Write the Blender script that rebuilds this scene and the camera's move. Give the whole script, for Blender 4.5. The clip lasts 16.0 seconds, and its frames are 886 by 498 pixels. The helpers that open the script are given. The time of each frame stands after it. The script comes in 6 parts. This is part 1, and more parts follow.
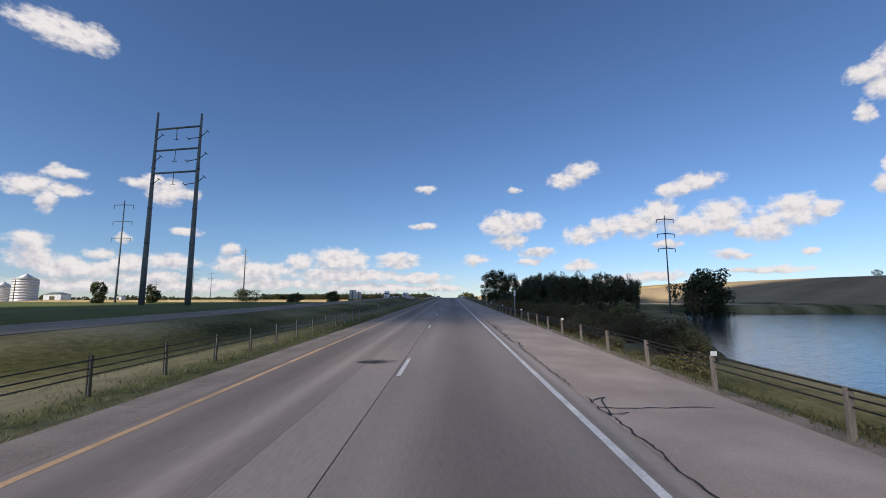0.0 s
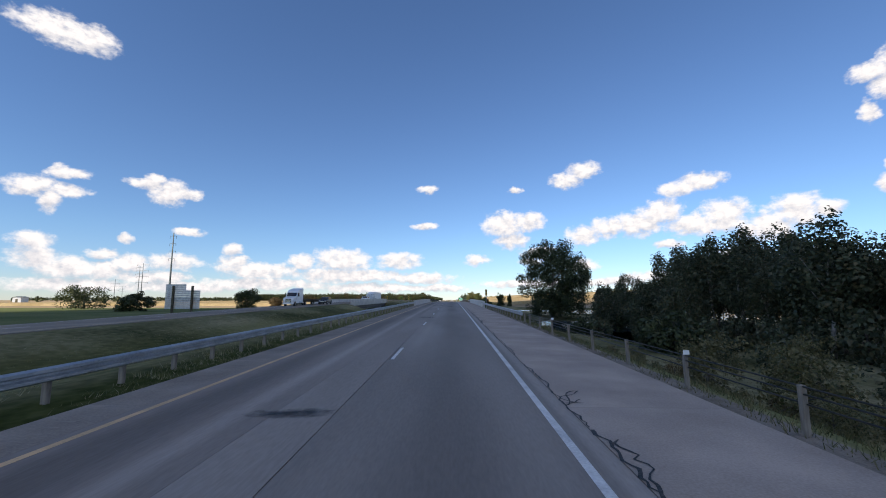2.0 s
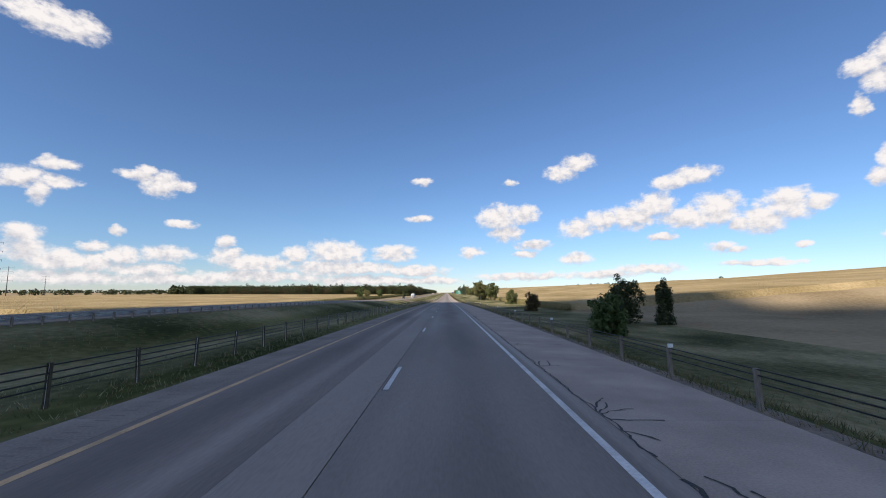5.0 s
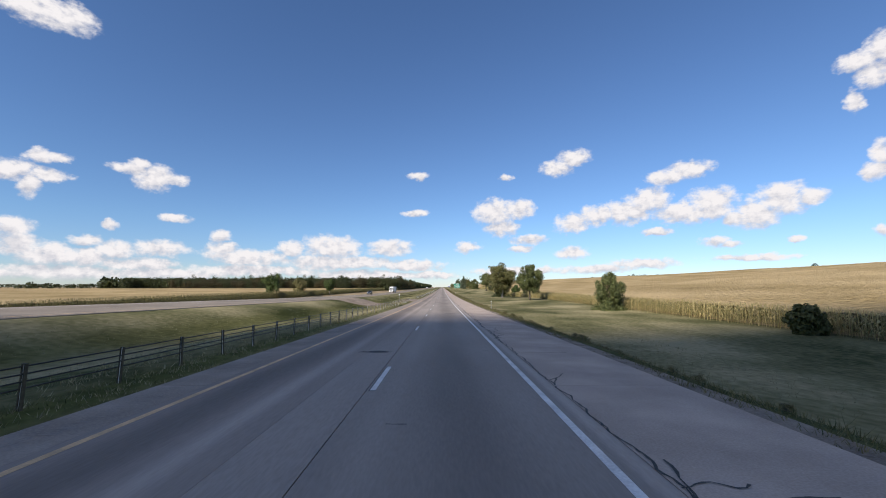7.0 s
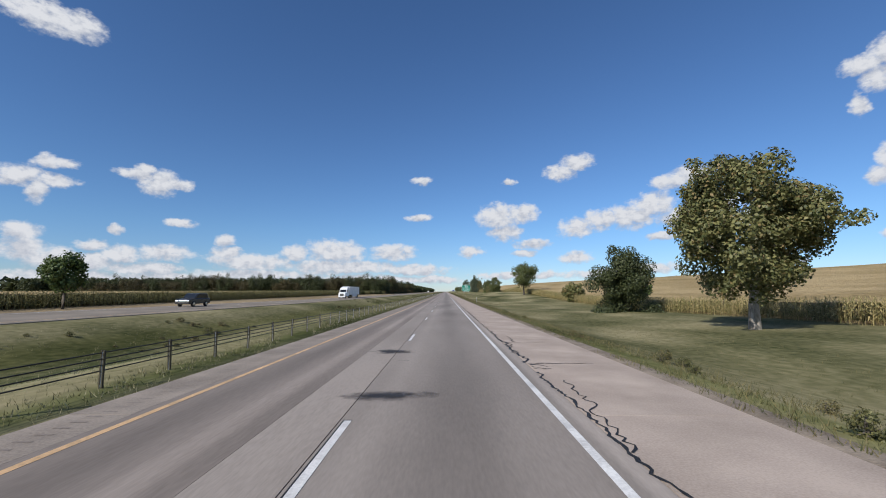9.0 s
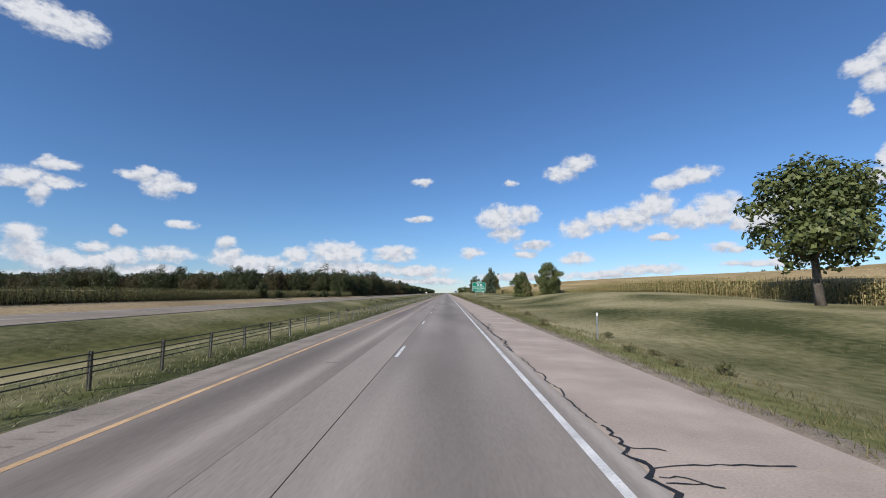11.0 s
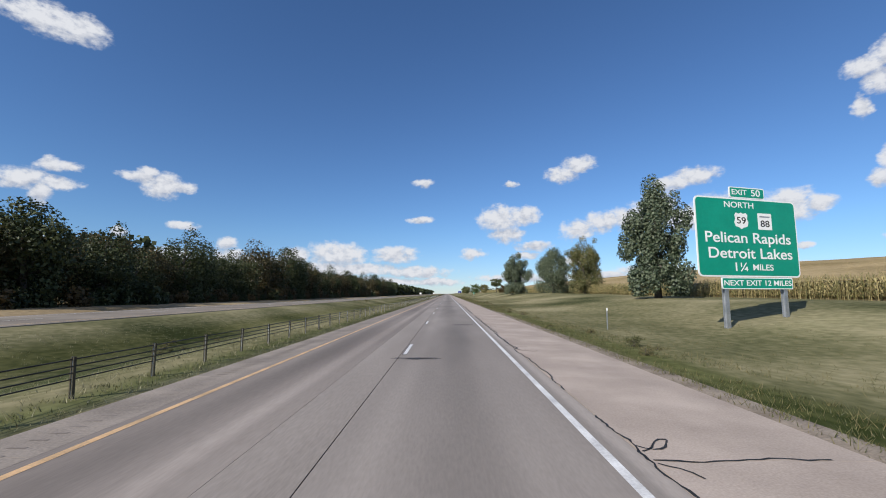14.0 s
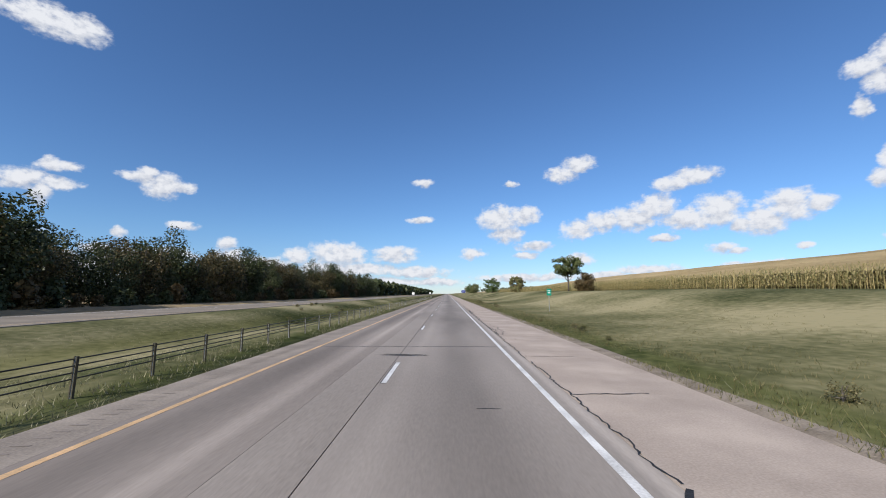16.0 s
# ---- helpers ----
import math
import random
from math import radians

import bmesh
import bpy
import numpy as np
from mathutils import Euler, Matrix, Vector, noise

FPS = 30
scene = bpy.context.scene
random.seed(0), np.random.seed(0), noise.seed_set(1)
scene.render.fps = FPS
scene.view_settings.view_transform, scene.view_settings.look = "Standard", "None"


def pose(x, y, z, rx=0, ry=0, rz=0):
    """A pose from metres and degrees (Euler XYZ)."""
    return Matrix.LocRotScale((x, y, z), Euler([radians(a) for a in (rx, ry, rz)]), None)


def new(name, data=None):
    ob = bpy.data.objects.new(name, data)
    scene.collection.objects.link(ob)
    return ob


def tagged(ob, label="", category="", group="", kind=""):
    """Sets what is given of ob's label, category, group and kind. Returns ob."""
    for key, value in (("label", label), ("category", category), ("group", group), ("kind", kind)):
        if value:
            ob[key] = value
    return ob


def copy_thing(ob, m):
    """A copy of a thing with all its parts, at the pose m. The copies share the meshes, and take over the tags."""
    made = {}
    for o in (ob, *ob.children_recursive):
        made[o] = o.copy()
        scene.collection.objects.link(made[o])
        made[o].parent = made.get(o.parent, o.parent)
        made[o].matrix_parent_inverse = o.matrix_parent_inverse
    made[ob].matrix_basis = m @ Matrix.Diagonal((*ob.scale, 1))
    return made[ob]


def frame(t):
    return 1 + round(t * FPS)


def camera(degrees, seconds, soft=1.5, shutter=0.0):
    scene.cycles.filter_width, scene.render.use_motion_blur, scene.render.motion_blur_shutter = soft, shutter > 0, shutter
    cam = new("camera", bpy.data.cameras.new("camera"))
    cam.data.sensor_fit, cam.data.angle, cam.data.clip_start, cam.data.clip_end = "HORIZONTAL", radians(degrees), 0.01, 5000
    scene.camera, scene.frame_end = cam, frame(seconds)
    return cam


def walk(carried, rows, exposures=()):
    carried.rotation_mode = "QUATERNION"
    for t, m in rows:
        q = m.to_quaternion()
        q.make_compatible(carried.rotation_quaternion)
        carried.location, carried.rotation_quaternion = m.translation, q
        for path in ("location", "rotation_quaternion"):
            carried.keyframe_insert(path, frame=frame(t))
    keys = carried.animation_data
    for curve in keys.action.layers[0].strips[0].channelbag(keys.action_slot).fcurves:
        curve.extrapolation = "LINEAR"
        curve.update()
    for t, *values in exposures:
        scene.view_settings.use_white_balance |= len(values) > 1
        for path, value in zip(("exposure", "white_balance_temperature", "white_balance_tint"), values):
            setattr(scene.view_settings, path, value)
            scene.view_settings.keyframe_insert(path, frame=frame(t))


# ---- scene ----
# Lengths below are in road metres; K brings the whole place to the scale of the walk.
K = 0.55
FOV = 94.5
EYE = 2.22
# The road climbs to the bridge and falls away behind it: grade in degrees along the road.
NODE_Y = np.arange(-300.0, 901.0, 10.0)
GRADE = np.interp(NODE_Y, [-300, 0, 60, 120, 170, 200, 234, 268, 340, 441, 511, 556, 617, 700, 794], [0.8, 0.85, 0.95, 0.95, 0.8, 0.68, 0.45, 0.22, -0.3, -0.8, -0.9, -0.6, -0.3, -0.1, 0])
NODE_Z = np.concatenate([[0], np.cumsum(np.tan(np.radians((GRADE[1:] + GRADE[:-1]) / 2)) * 10.0)])
NODE_Z -= np.interp(0.0, NODE_Y, NODE_Z)


def rise(x, y):
    """Height of the road above its start; the land beside it follows later, the further off the later."""
    x, y = np.asarray(x, float), np.asarray(y, float)
    land = np.interp(y - np.clip((np.abs(x) - 9) * 1.6, 0, 220), NODE_Y, NODE_Z)
    fields = np.interp(y, [-300, 0, 150, 250, 330, 474, 617, 830, 960, 1010, 1100], [-1.0, 0.0, 0.5, 1.0, 0.6, -0.1, 0.3, 0.9, 0.7, 0.3, NODE_Z[-1]])
    return land + (fields - land) * np.clip((-42 - x) / 12, 0, 1)


# seconds, sideways, along the road, yaw, pitch, roll
PATH = [
    (0.0, -0.36, 0.0, 1.03, 7.08, 0.00),
    (0.5, -0.09, 33.4, 1.03, 7.15, 0.00),
    (1.0, 0.18, 66.8, 1.11, 7.23, 0.00),
    (1.5, 0.26, 100.5, 1.26, 7.23, 0.00),
    (2.0, 0.26, 134.4, 1.26, 7.08, 0.00),
    (2.5, 0.24, 167.7, 1.26, 7.00, 0.00),
    (3.0, 0.08, 201.0, 1.26, 6.92, 0.00),
    (3.5, 0.01, 234.5, 1.11, 6.69, 0.00),
    (4.0, -0.14, 268.5, 0.95, 6.45, 0.00),
    (4.5, -0.26, 302.6, 0.74, 6.25, 0.00),
    (5.0, -0.34, 336.8, 0.52, 6.03, 0.00),
    (5.5, -0.40, 371.0, 0.28, 5.80, 0.00),
    (6.0, -0.42, 405.2, 0.04, 5.57, 0.00),
    (6.5, -0.40, 439.6, -0.16, 5.36, 0.00),
    (7.0, -0.18, 474.2, -0.08, 5.28, 0.00),
    (7.5, -0.04, 509.3, 0.00, 5.20, 0.00),
    (8.0, -0.13, 544.9, 0.08, 5.67, 0.00),
    (8.5, -0.18, 580.8, 0.24, 5.67, 0.00),
    (9.0, -0.06, 616.6, 0.40, 5.91, 0.00),
    (11.5, 0.00, 794.3, 0.55, 6.14, 0.00),
    (12.0, 0.00, 829.6, 0.55, 6.22, 0.00),
    (12.5, 0.00, 864.9, 0.55, 6.30, 0.00),
    (13.0, 0.12, 900.4, 0.55, 6.14, 0.00),
    (13.5, -0.05, 936.0, 0.63, 6.30, 0.00),
    (14.0, -0.20, 971.4, 0.63, 6.22, 0.00),
    (14.5, -0.27, 1007.0, 0.63, 6.22, 0.00),
    (15.0, -0.22, 1042.4, 0.63, 6.22, 0.00),
    (15.5, -0.05, 1077.9, 0.63, 6.22, 0.00),
    (16.0, -0.18, 1113.4, 0.63, 6.22, 0.00),
]
cam = camera(FOV, 16.0, soft=1.0)
walk(cam, [(t, pose(x * K, y * K, (EYE + float(rise(0, y))) * K, 90 + pitch, roll, yaw)) for t, x, y, yaw, pitch, roll in PATH],
     exposures=[(0.0, 0.14, 6800, 14), (0.9, 0.44, 6900, 14), (1.5, 0.48, 6900, 13), (3.6, 0.52, 6900, 13), (4.0, 0.36, 6900, 13), (7.0, 0.30, 6700, 13), (7.6, 0.22, 6400, 10), (8.3, 0.0, 6250, 10), (11.0, 0.06, 6250, 10), (12.0, 0.02, 6250, 10), (12.5, 0.14, 6250, 10), (13.2, 0.10, 6250, 10), (13.8, 0.05, 6250, 10), (14.5, 0.22, 6250, 10), (16.0, 0.2, 6250, 10)])

# ------------------------------------------------------------------ light
SUN_ELEV, SUN_AZ = radians(33), radians(222)      # azimuth clockwise from the driving direction
sun = new("sun", bpy.data.lights.new("sun", "SUN"))
sun.data.energy, sun.data.angle, sun.data.color = 5.0, radians(0.6), (1.0, 0.93, 0.82)
to_sun = Vector((math.sin(SUN_AZ) * math.cos(SUN_ELEV), math.cos(SUN_AZ) * math.cos(SUN_ELEV), math.sin(SUN_ELEV)))
sun.rotation_mode = "QUATERNION"
sun.rotation_quaternion = to_sun.to_track_quat("Z", "Y")

# clouds: bearing, height, half width and half height, as seen from the road
CLOUDS_RIGHT = [
    (0.278, 0.284, 0.0336, 0.0167),
    (0.317, 0.304, 0.0341, 0.0193),
    (0.508, 0.238, 0.0338, 0.0150),
    (0.551, 0.249, 0.0400, 0.0159),
    (0.313, 0.149, 0.0374, 0.0201),
    (0.369, 0.165, 0.0383, 0.0198),
    (0.429, 0.168, 0.0475, 0.0245),
    (0.475, 0.190, 0.0391, 0.0253),
    (0.538, 0.158, 0.0519, 0.0230),
    (0.589, 0.172, 0.0415, 0.0306),
    (0.625, 0.138, 0.0217, 0.0114),
    (0.660, 0.143, 0.0357, 0.0267),
    (0.701, 0.166, 0.0411, 0.0271),
    (0.739, 0.166, 0.0240, 0.0157),
    (0.128, 0.182, 0.0437, 0.0281),
    (0.185, 0.187, 0.0349, 0.0209),
    (0.145, 0.143, 0.0339, 0.0181),
]
CLOUDS_SIDES = [
    (0.818, 0.395, 0.0289, 0.0162),
    (0.844, 0.408, 0.0164, 0.0237),
    (0.836, 0.367, 0.0204, 0.0218),
    (0.808, 0.324, 0.0109, 0.0182),
    (0.835, 0.226, 0.0139, 0.0192),
    (0.826, 0.198, 0.0166, 0.0135),
    (0.825, 0.094, 0.0102, 0.0095),
    (-0.807, 0.498, 0.0594, 0.0271),
    (-0.769, 0.499, 0.0374, 0.0259),
    (-0.822, 0.199, 0.0282, 0.0174),
    (-0.789, 0.230, 0.0156, 0.0121),
    (-0.764, 0.234, 0.0180, 0.0083),
    (-0.800, 0.178, 0.0138, 0.0197),
    (-0.776, 0.198, 0.0264, 0.0101),
    (-0.623, 0.220, 0.0313, 0.0232),
    (-0.658, 0.232, 0.0325, 0.0090),
    (-0.591, 0.221, 0.0256, 0.0107),
    (-0.645, 0.244, 0.0183, 0.0092),
    (-0.583, 0.141, 0.0247, 0.0082),
    (-0.685, 0.120, 0.0118, 0.0098),
]
CLOUDS_LEFT_BANK = [
    (-0.812, 0.103, 0.0243, 0.0163),
    (-0.806, 0.073, 0.0343, 0.0154),
    (-0.767, 0.057, 0.0385, 0.0179),
    (-0.720, 0.086, 0.0240, 0.0094),
    (-0.719, 0.055, 0.0338, 0.0146),
    (-0.675, 0.068, 0.0276, 0.0162),
    (-0.604, 0.077, 0.0405, 0.0149),
    (-0.634, 0.045, 0.0578, 0.0122),
    (-0.500, 0.109, 0.0162, 0.0110),
    (-0.493, 0.083, 0.0283, 0.0122),
    (-0.443, 0.065, 0.0722, 0.0163),
    (-0.355, 0.088, 0.0270, 0.0157),
    (-0.261, 0.093, 0.0604, 0.0242),
    (-0.273, 0.057, 0.0943, 0.0160),
    (-0.128, 0.093, 0.0466, 0.0180),
    (-0.195, 0.058, 0.0700, 0.0136),
    (-0.073, 0.052, 0.0717, 0.0110),
    (-0.032, 0.029, 0.0578, 0.0083),
    (-0.430, 0.035, 0.1257, 0.0113),
    (-0.587, 0.026, 0.1069, 0.0103),
    (-0.747, 0.026, 0.0965, 0.0121),
    (-0.181, 0.027, 0.1357, 0.0095),
]
CLOUDS_LOW = [
    (0.307, 0.080, 0.0324, 0.0119),
    (0.062, 0.096, 0.0262, 0.0111),
    (0.208, 0.112, 0.0369, 0.0109),
    (0.188, 0.091, 0.0266, 0.0068),
    (0.590, 0.093, 0.0245, 0.0093),
    (0.617, 0.085, 0.0200, 0.0057),
    (0.713, 0.090, 0.0110, 0.0053),
    (0.483, 0.119, 0.0280, 0.0062),
    (0.458, 0.052, 0.0593, 0.0099),
    (0.365, 0.041, 0.0748, 0.0077),
    (0.648, 0.058, 0.0620, 0.0055),
    (0.187, 0.038, 0.1092, 0.0081),
    (-0.061, 0.274, 0.0211, 0.0101),
    (-0.067, 0.180, 0.0265, 0.0085),
    (0.156, 0.267, 0.0151, 0.0071),
]


def sky():
    world = bpy.data.worlds.new("sky")
    scene.world = world
    world.use_nodes = True
    nt = world.node_tree
    nt.nodes.clear()
    N, L = nt.nodes.new, nt.links.new

    def m(op, a, b=None, c=None, clamp=False):
        n = N("ShaderNodeMath")
        n.operation, n.use_clamp = op, clamp
        for k, v in enumerate((a, b, c)):
            if v is None:
                continue
            if isinstance(v, (int, float)):
                n.inputs[k].default_value = v
            else:
                L(v, n.inputs[k])
        return n.outputs[0]

    tex = N("ShaderNodeTexSky")
    tex.sky_type, tex.sun_disc = "NISHITA", False
    tex.sun_elevation, tex.sun_rotation = SUN_ELEV, SUN_AZ
    tex.air_density, tex.dust_density, tex.ozone_density, tex.altitude = 1.0, 0.0, 1.6, 300
    co = N("ShaderNodeTexCoord").outputs["Generated"]
    sep = N("ShaderNodeSeparateXYZ")
    L(co, sep.inputs[0])
    x, y, z = sep.outputs
    u = m("ARCTAN2", x, y)
    v = m("DIVIDE", z, m("SQRT", m("ADD", m("ADD", m("MULTIPLY", x, x), m("MULTIPLY", y, y)), 1e-6)))

    def puff(du, dv, scale, detail, rough=0.55, out="Fac"):
        comb = N("ShaderNodeCombineXYZ")
        L(m("ADD", u, du), comb.inputs[0])
        L(m("MULTIPLY", m("ADD", v, dv), 1.25), comb.inputs[1])
        n = N("ShaderNodeTexNoise")
        n.inputs["Scale"].default_value, n.inputs["Detail"].default_value, n.inputs["Roughness"].default_value = scale, detail, rough
        L(comb.outputs[0], n.inputs["Vector"])
        return n.outputs[out]

    # the outlines wander before the lobes are drawn
    drift = N("ShaderNodeSeparateColor")
    L(puff(5.0, 2.0, 30.0, 3.0, out="Color"), drift.inputs[0])
    pu = m("ADD", m("MULTIPLY_ADD", drift.outputs[0], 0.030, -0.015), u)
    pv = m("ADD", m("MULTIPLY_ADD", drift.outputs[1], 0.020, -0.010), v)
    near = low = None
    for cu, cv, cw, ch in CLOUDS_RIGHT + CLOUDS_SIDES + CLOUDS_LEFT_BANK + CLOUDS_LOW:
        du = m("MULTIPLY_ADD", pu, 1 / (cw * 1.4), -cu / (cw * 1.4))
        dv = m("MULTIPLY_ADD", pv, 1 / (ch * 1.45), -cv / (ch * 1.45))
        d = m("MULTIPLY_ADD", dv, dv, m("MULTIPLY", du, du))
        under = m("MULTIPLY_ADD", dv, 1.5, d)
        near = d if near is None else m("MINIMUM", near, d)
        low = under if low is None else m("MINIMUM", low, under)
    body = m("MAXIMUM", m("SUBTRACT", 1.0, near), -1.5)
    # clouds beyond the view go on as a loose field
    field = m("MULTIPLY", m("SUBTRACT", puff(9.0, 4.0, 5.0, 2.0), 0.47), 4.0)
    side = m("MULTIPLY", m("SUBTRACT", m("ABSOLUTE", u), 0.95), 6.0, clamp=True)
    body = m("MAXIMUM", body, m("SUBTRACT", m("MULTIPLY", side, m("ADD", field, 1.0)), 1.0))
    big, fine = puff(3.1, 0.7, 42.0, 5.0, 0.6), puff(0.0, 0.0, 130.0, 3.0)
    edge = m("ADD", body, m("ADD", m("MULTIPLY", m("SUBTRACT", big, 0.5), 1.7), m("MULTIPLY", m("SUBTRACT", fine, 0.5), 0.3)))
    up = m("MULTIPLY", m("SUBTRACT", v, 0.004), 60.0, clamp=True)
    ramp = N("ShaderNodeMapRange")
    ramp.interpolation_type = "SMOOTHSTEP"
    L(edge, ramp.inputs["Value"])
    ramp.inputs["From Min"].default_value, ramp.inputs["From Max"].default_value = 0.0, 0.9
    cover = m("MULTIPLY", ramp.outputs[0], up)
    lit = m("ADD", m("MULTIPLY", m("SUBTRACT", big, puff(3.1 + 0.006, 0.7 + 0.014, 42.0, 5.0, 0.6)), 0.9), 0.98)
    shade = m("MULTIPLY", m("SUBTRACT", m("SUBTRACT", 1.0, low), m("SUBTRACT", 1.0, near)), 0.55, clamp=True)
    lit = m("SUBTRACT", lit, m("MULTIPLY", shade, 0.42))
    lit = m("MINIMUM", m("MAXIMUM", lit, 0.55), 1.05)
    col = N("ShaderNodeMix")
    col.data_type = "RGBA"
    L(m("MULTIPLY", m("SUBTRACT", lit, 0.55), 2.2, clamp=True), col.inputs[0])
    col.inputs[6].default_value, col.inputs[7].default_value = (0.50, 0.54, 0.64, 1), (0.96, 0.96, 0.98, 1)
    bg_sky, bg_cloud, mix, out = N("ShaderNodeBackground"), N("ShaderNodeBackground"), N("ShaderNodeMixShader"), N("ShaderNodeOutputWorld")
    tint = N("ShaderNodeMix")
    tint.data_type, tint.blend_type = "RGBA", "MULTIPLY"
    tint.inputs[0].default_value = 1.0
    haze = N("ShaderNodeMix")
    haze.data_type = "RGBA"
    L(m("MULTIPLY", v, 7.0, clamp=True), haze.inputs[0])
    haze.inputs[6].default_value, haze.inputs[7].default_value = (0.68, 0.86, 1.25, 1), (0.70, 0.955, 1.27, 1)
    L(haze.outputs[2], tint.inputs[7])
    L(tex.outputs[0], tint.inputs[6])
    L(tint.outputs[2], bg_sky.inputs[0])
    bg_sky.inputs[1].default_value = 0.085
    L(col.outputs[2], bg_cloud.inputs[0])
    bg_cloud.inputs[1].default_value = 0.76
    L(cover, mix.inputs[0])
    L(bg_sky.outputs[0], mix.inputs[1])
    L(bg_cloud.outputs[0], mix.inputs[2])
    L(mix.outputs[0], out.inputs[0])


sky()


# ------------------------------------------------------------------ materials
def material(name, dark, light, scale=1.0, fine=12.0, rough=0.8, metal=0.0, bump=0.3, stretch=(1, 1, 1), mid=None, spec=0.3, island=0.0, bump_dist=0.02, tracks=(), span=(0.52, 1.08), grain=0.6):
    """Base colour between dark and light by noise at two scales, with relief from the fine one."""
    mt = bpy.data.materials.new(name)
    mt.use_nodes = True
    nt = mt.node_tree
    b = nt.nodes["Principled BSDF"]
    N, L = nt.nodes.new, nt.links.new
    co = N("ShaderNodeTexCoord")
    mp = N("ShaderNodeMapping")
    mp.inputs["Scale"].default_value = stretch
    L(co.outputs["Object"], mp.inputs[0])
    n1, n2 = N("ShaderNodeTexNoise"), N("ShaderNodeTexNoise")
    for n, sc, de in ((n1, scale, 4), (n2, fine, 6)):
        n.inputs["Scale"].default_value, n.inputs["Detail"].default_value = sc, de
        L(mp.outputs[0], n.inputs["Vector"])
    add = N("ShaderNodeMath")
    add.operation = "MULTIPLY_ADD"
    L(n2.outputs["Fac"], add.inputs[0])
    add.inputs[1].default_value = grain
    L(n1.outputs["Fac"], add.inputs[2])
    last = add.outputs[0]
    if island:
        g = N("ShaderNodeNewGeometry")
        a2 = N("ShaderNodeMath")
        a2.operation = "MULTIPLY_ADD"
        L(g.outputs["Random Per Island"], a2.inputs[0])
        a2.inputs[1].default_value = island
        L(last, a2.inputs[2])
        sub = N("ShaderNodeMath")
        sub.operation = "SUBTRACT"
        L(a2.outputs[0], sub.inputs[0])
        sub.inputs[1].default_value = island / 2
        last = sub.outputs[0]
    r = N("ShaderNodeValToRGB")
    r.color_ramp.elements[0].position, r.color_ramp.elements[0].color = span[0], (*dark, 1)
    r.color_ramp.elements[1].position, r.color_ramp.elements[1].color = span[1], (*light, 1)
    if mid:
        e = r.color_ramp.elements.new((span[0] + span[1]) / 2)
        e.color = (*mid, 1)
    L(last, r.inputs[0])
    colour = r.outputs[0]
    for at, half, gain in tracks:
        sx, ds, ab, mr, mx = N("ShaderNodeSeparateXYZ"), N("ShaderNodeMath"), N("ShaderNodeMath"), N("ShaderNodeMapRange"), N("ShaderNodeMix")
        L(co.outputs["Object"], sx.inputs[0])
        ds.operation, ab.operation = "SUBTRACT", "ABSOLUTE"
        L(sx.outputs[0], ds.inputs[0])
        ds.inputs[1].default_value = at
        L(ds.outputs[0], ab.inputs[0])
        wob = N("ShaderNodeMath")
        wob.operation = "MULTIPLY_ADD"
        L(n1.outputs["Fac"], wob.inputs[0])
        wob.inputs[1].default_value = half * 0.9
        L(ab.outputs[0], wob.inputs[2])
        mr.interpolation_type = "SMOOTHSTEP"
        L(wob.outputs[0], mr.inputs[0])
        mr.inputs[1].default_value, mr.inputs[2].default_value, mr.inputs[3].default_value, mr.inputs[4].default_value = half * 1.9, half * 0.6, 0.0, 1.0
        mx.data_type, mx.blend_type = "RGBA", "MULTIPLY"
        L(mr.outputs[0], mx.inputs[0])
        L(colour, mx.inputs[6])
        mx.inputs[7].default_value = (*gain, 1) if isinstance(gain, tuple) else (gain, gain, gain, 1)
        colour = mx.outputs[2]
    L(colour, b.inputs["Base Color"])
    b.inputs["Roughness"].default_value, b.inputs["Metallic"].default_value = rough, metal
    b.inputs["Specular IOR Level"].default_value = spec
    if bump:
        bp = N("ShaderNodeBump")
        bp.inputs["Strength"].default_value, bp.inputs["Distance"].default_value = bump, bump_dist
        L(n2.outputs["Fac"], bp.inputs["Height"])
        L(bp.outputs[0], b.inputs["Normal"])
    return mt


def leaf_material(name, dark, light, accent=None):
    mt = bpy.data.materials.new(name)
    mt.use_nodes = True
    nt = mt.node_tree
    b = nt.nodes["Principled BSDF"]
    N, L = nt.nodes.new, nt.links.new
    g, oi = N("ShaderNodeNewGeometry"), N("ShaderNodeObjectInfo")
    ad = N("ShaderNodeMath")
    ad.operation = "MULTIPLY_ADD"
    L(oi.outputs["Random"], ad.inputs[0])
    ad.inputs[1].default_value = 0.25
    L(g.outputs["Random Per Island"], ad.inputs[2])
    r = N("ShaderNodeValToRGB")
    r.color_ramp.elements[0].color, r.color_ramp.elements[1].color = (*dark, 1), (*light, 1)
    if accent:
        e = r.color_ramp.elements.new(0.93)
        e.color = (*light, 1)
        r.color_ramp.elements[-1].color = (*accent, 1)
    L(ad.outputs[0], r.inputs[0])
    L(r.outputs[0], b.inputs["Base Color"])
    b.inputs["Roughness"].default_value = 0.55
    b.inputs["Specular IOR Level"].default_value = 0.35
    tr, mx = N("ShaderNodeBsdfTranslucent"), N("ShaderNodeMixShader")
    L(r.outputs[0], tr.inputs[0])
    mx.inputs[0].default_value = 0.22
    L(b.outputs[0], mx.inputs[1])
    L(tr.outputs[0], mx.inputs[2])
    L(mx.outputs[0], nt.nodes["Material Output"].inputs[0])
    return mt


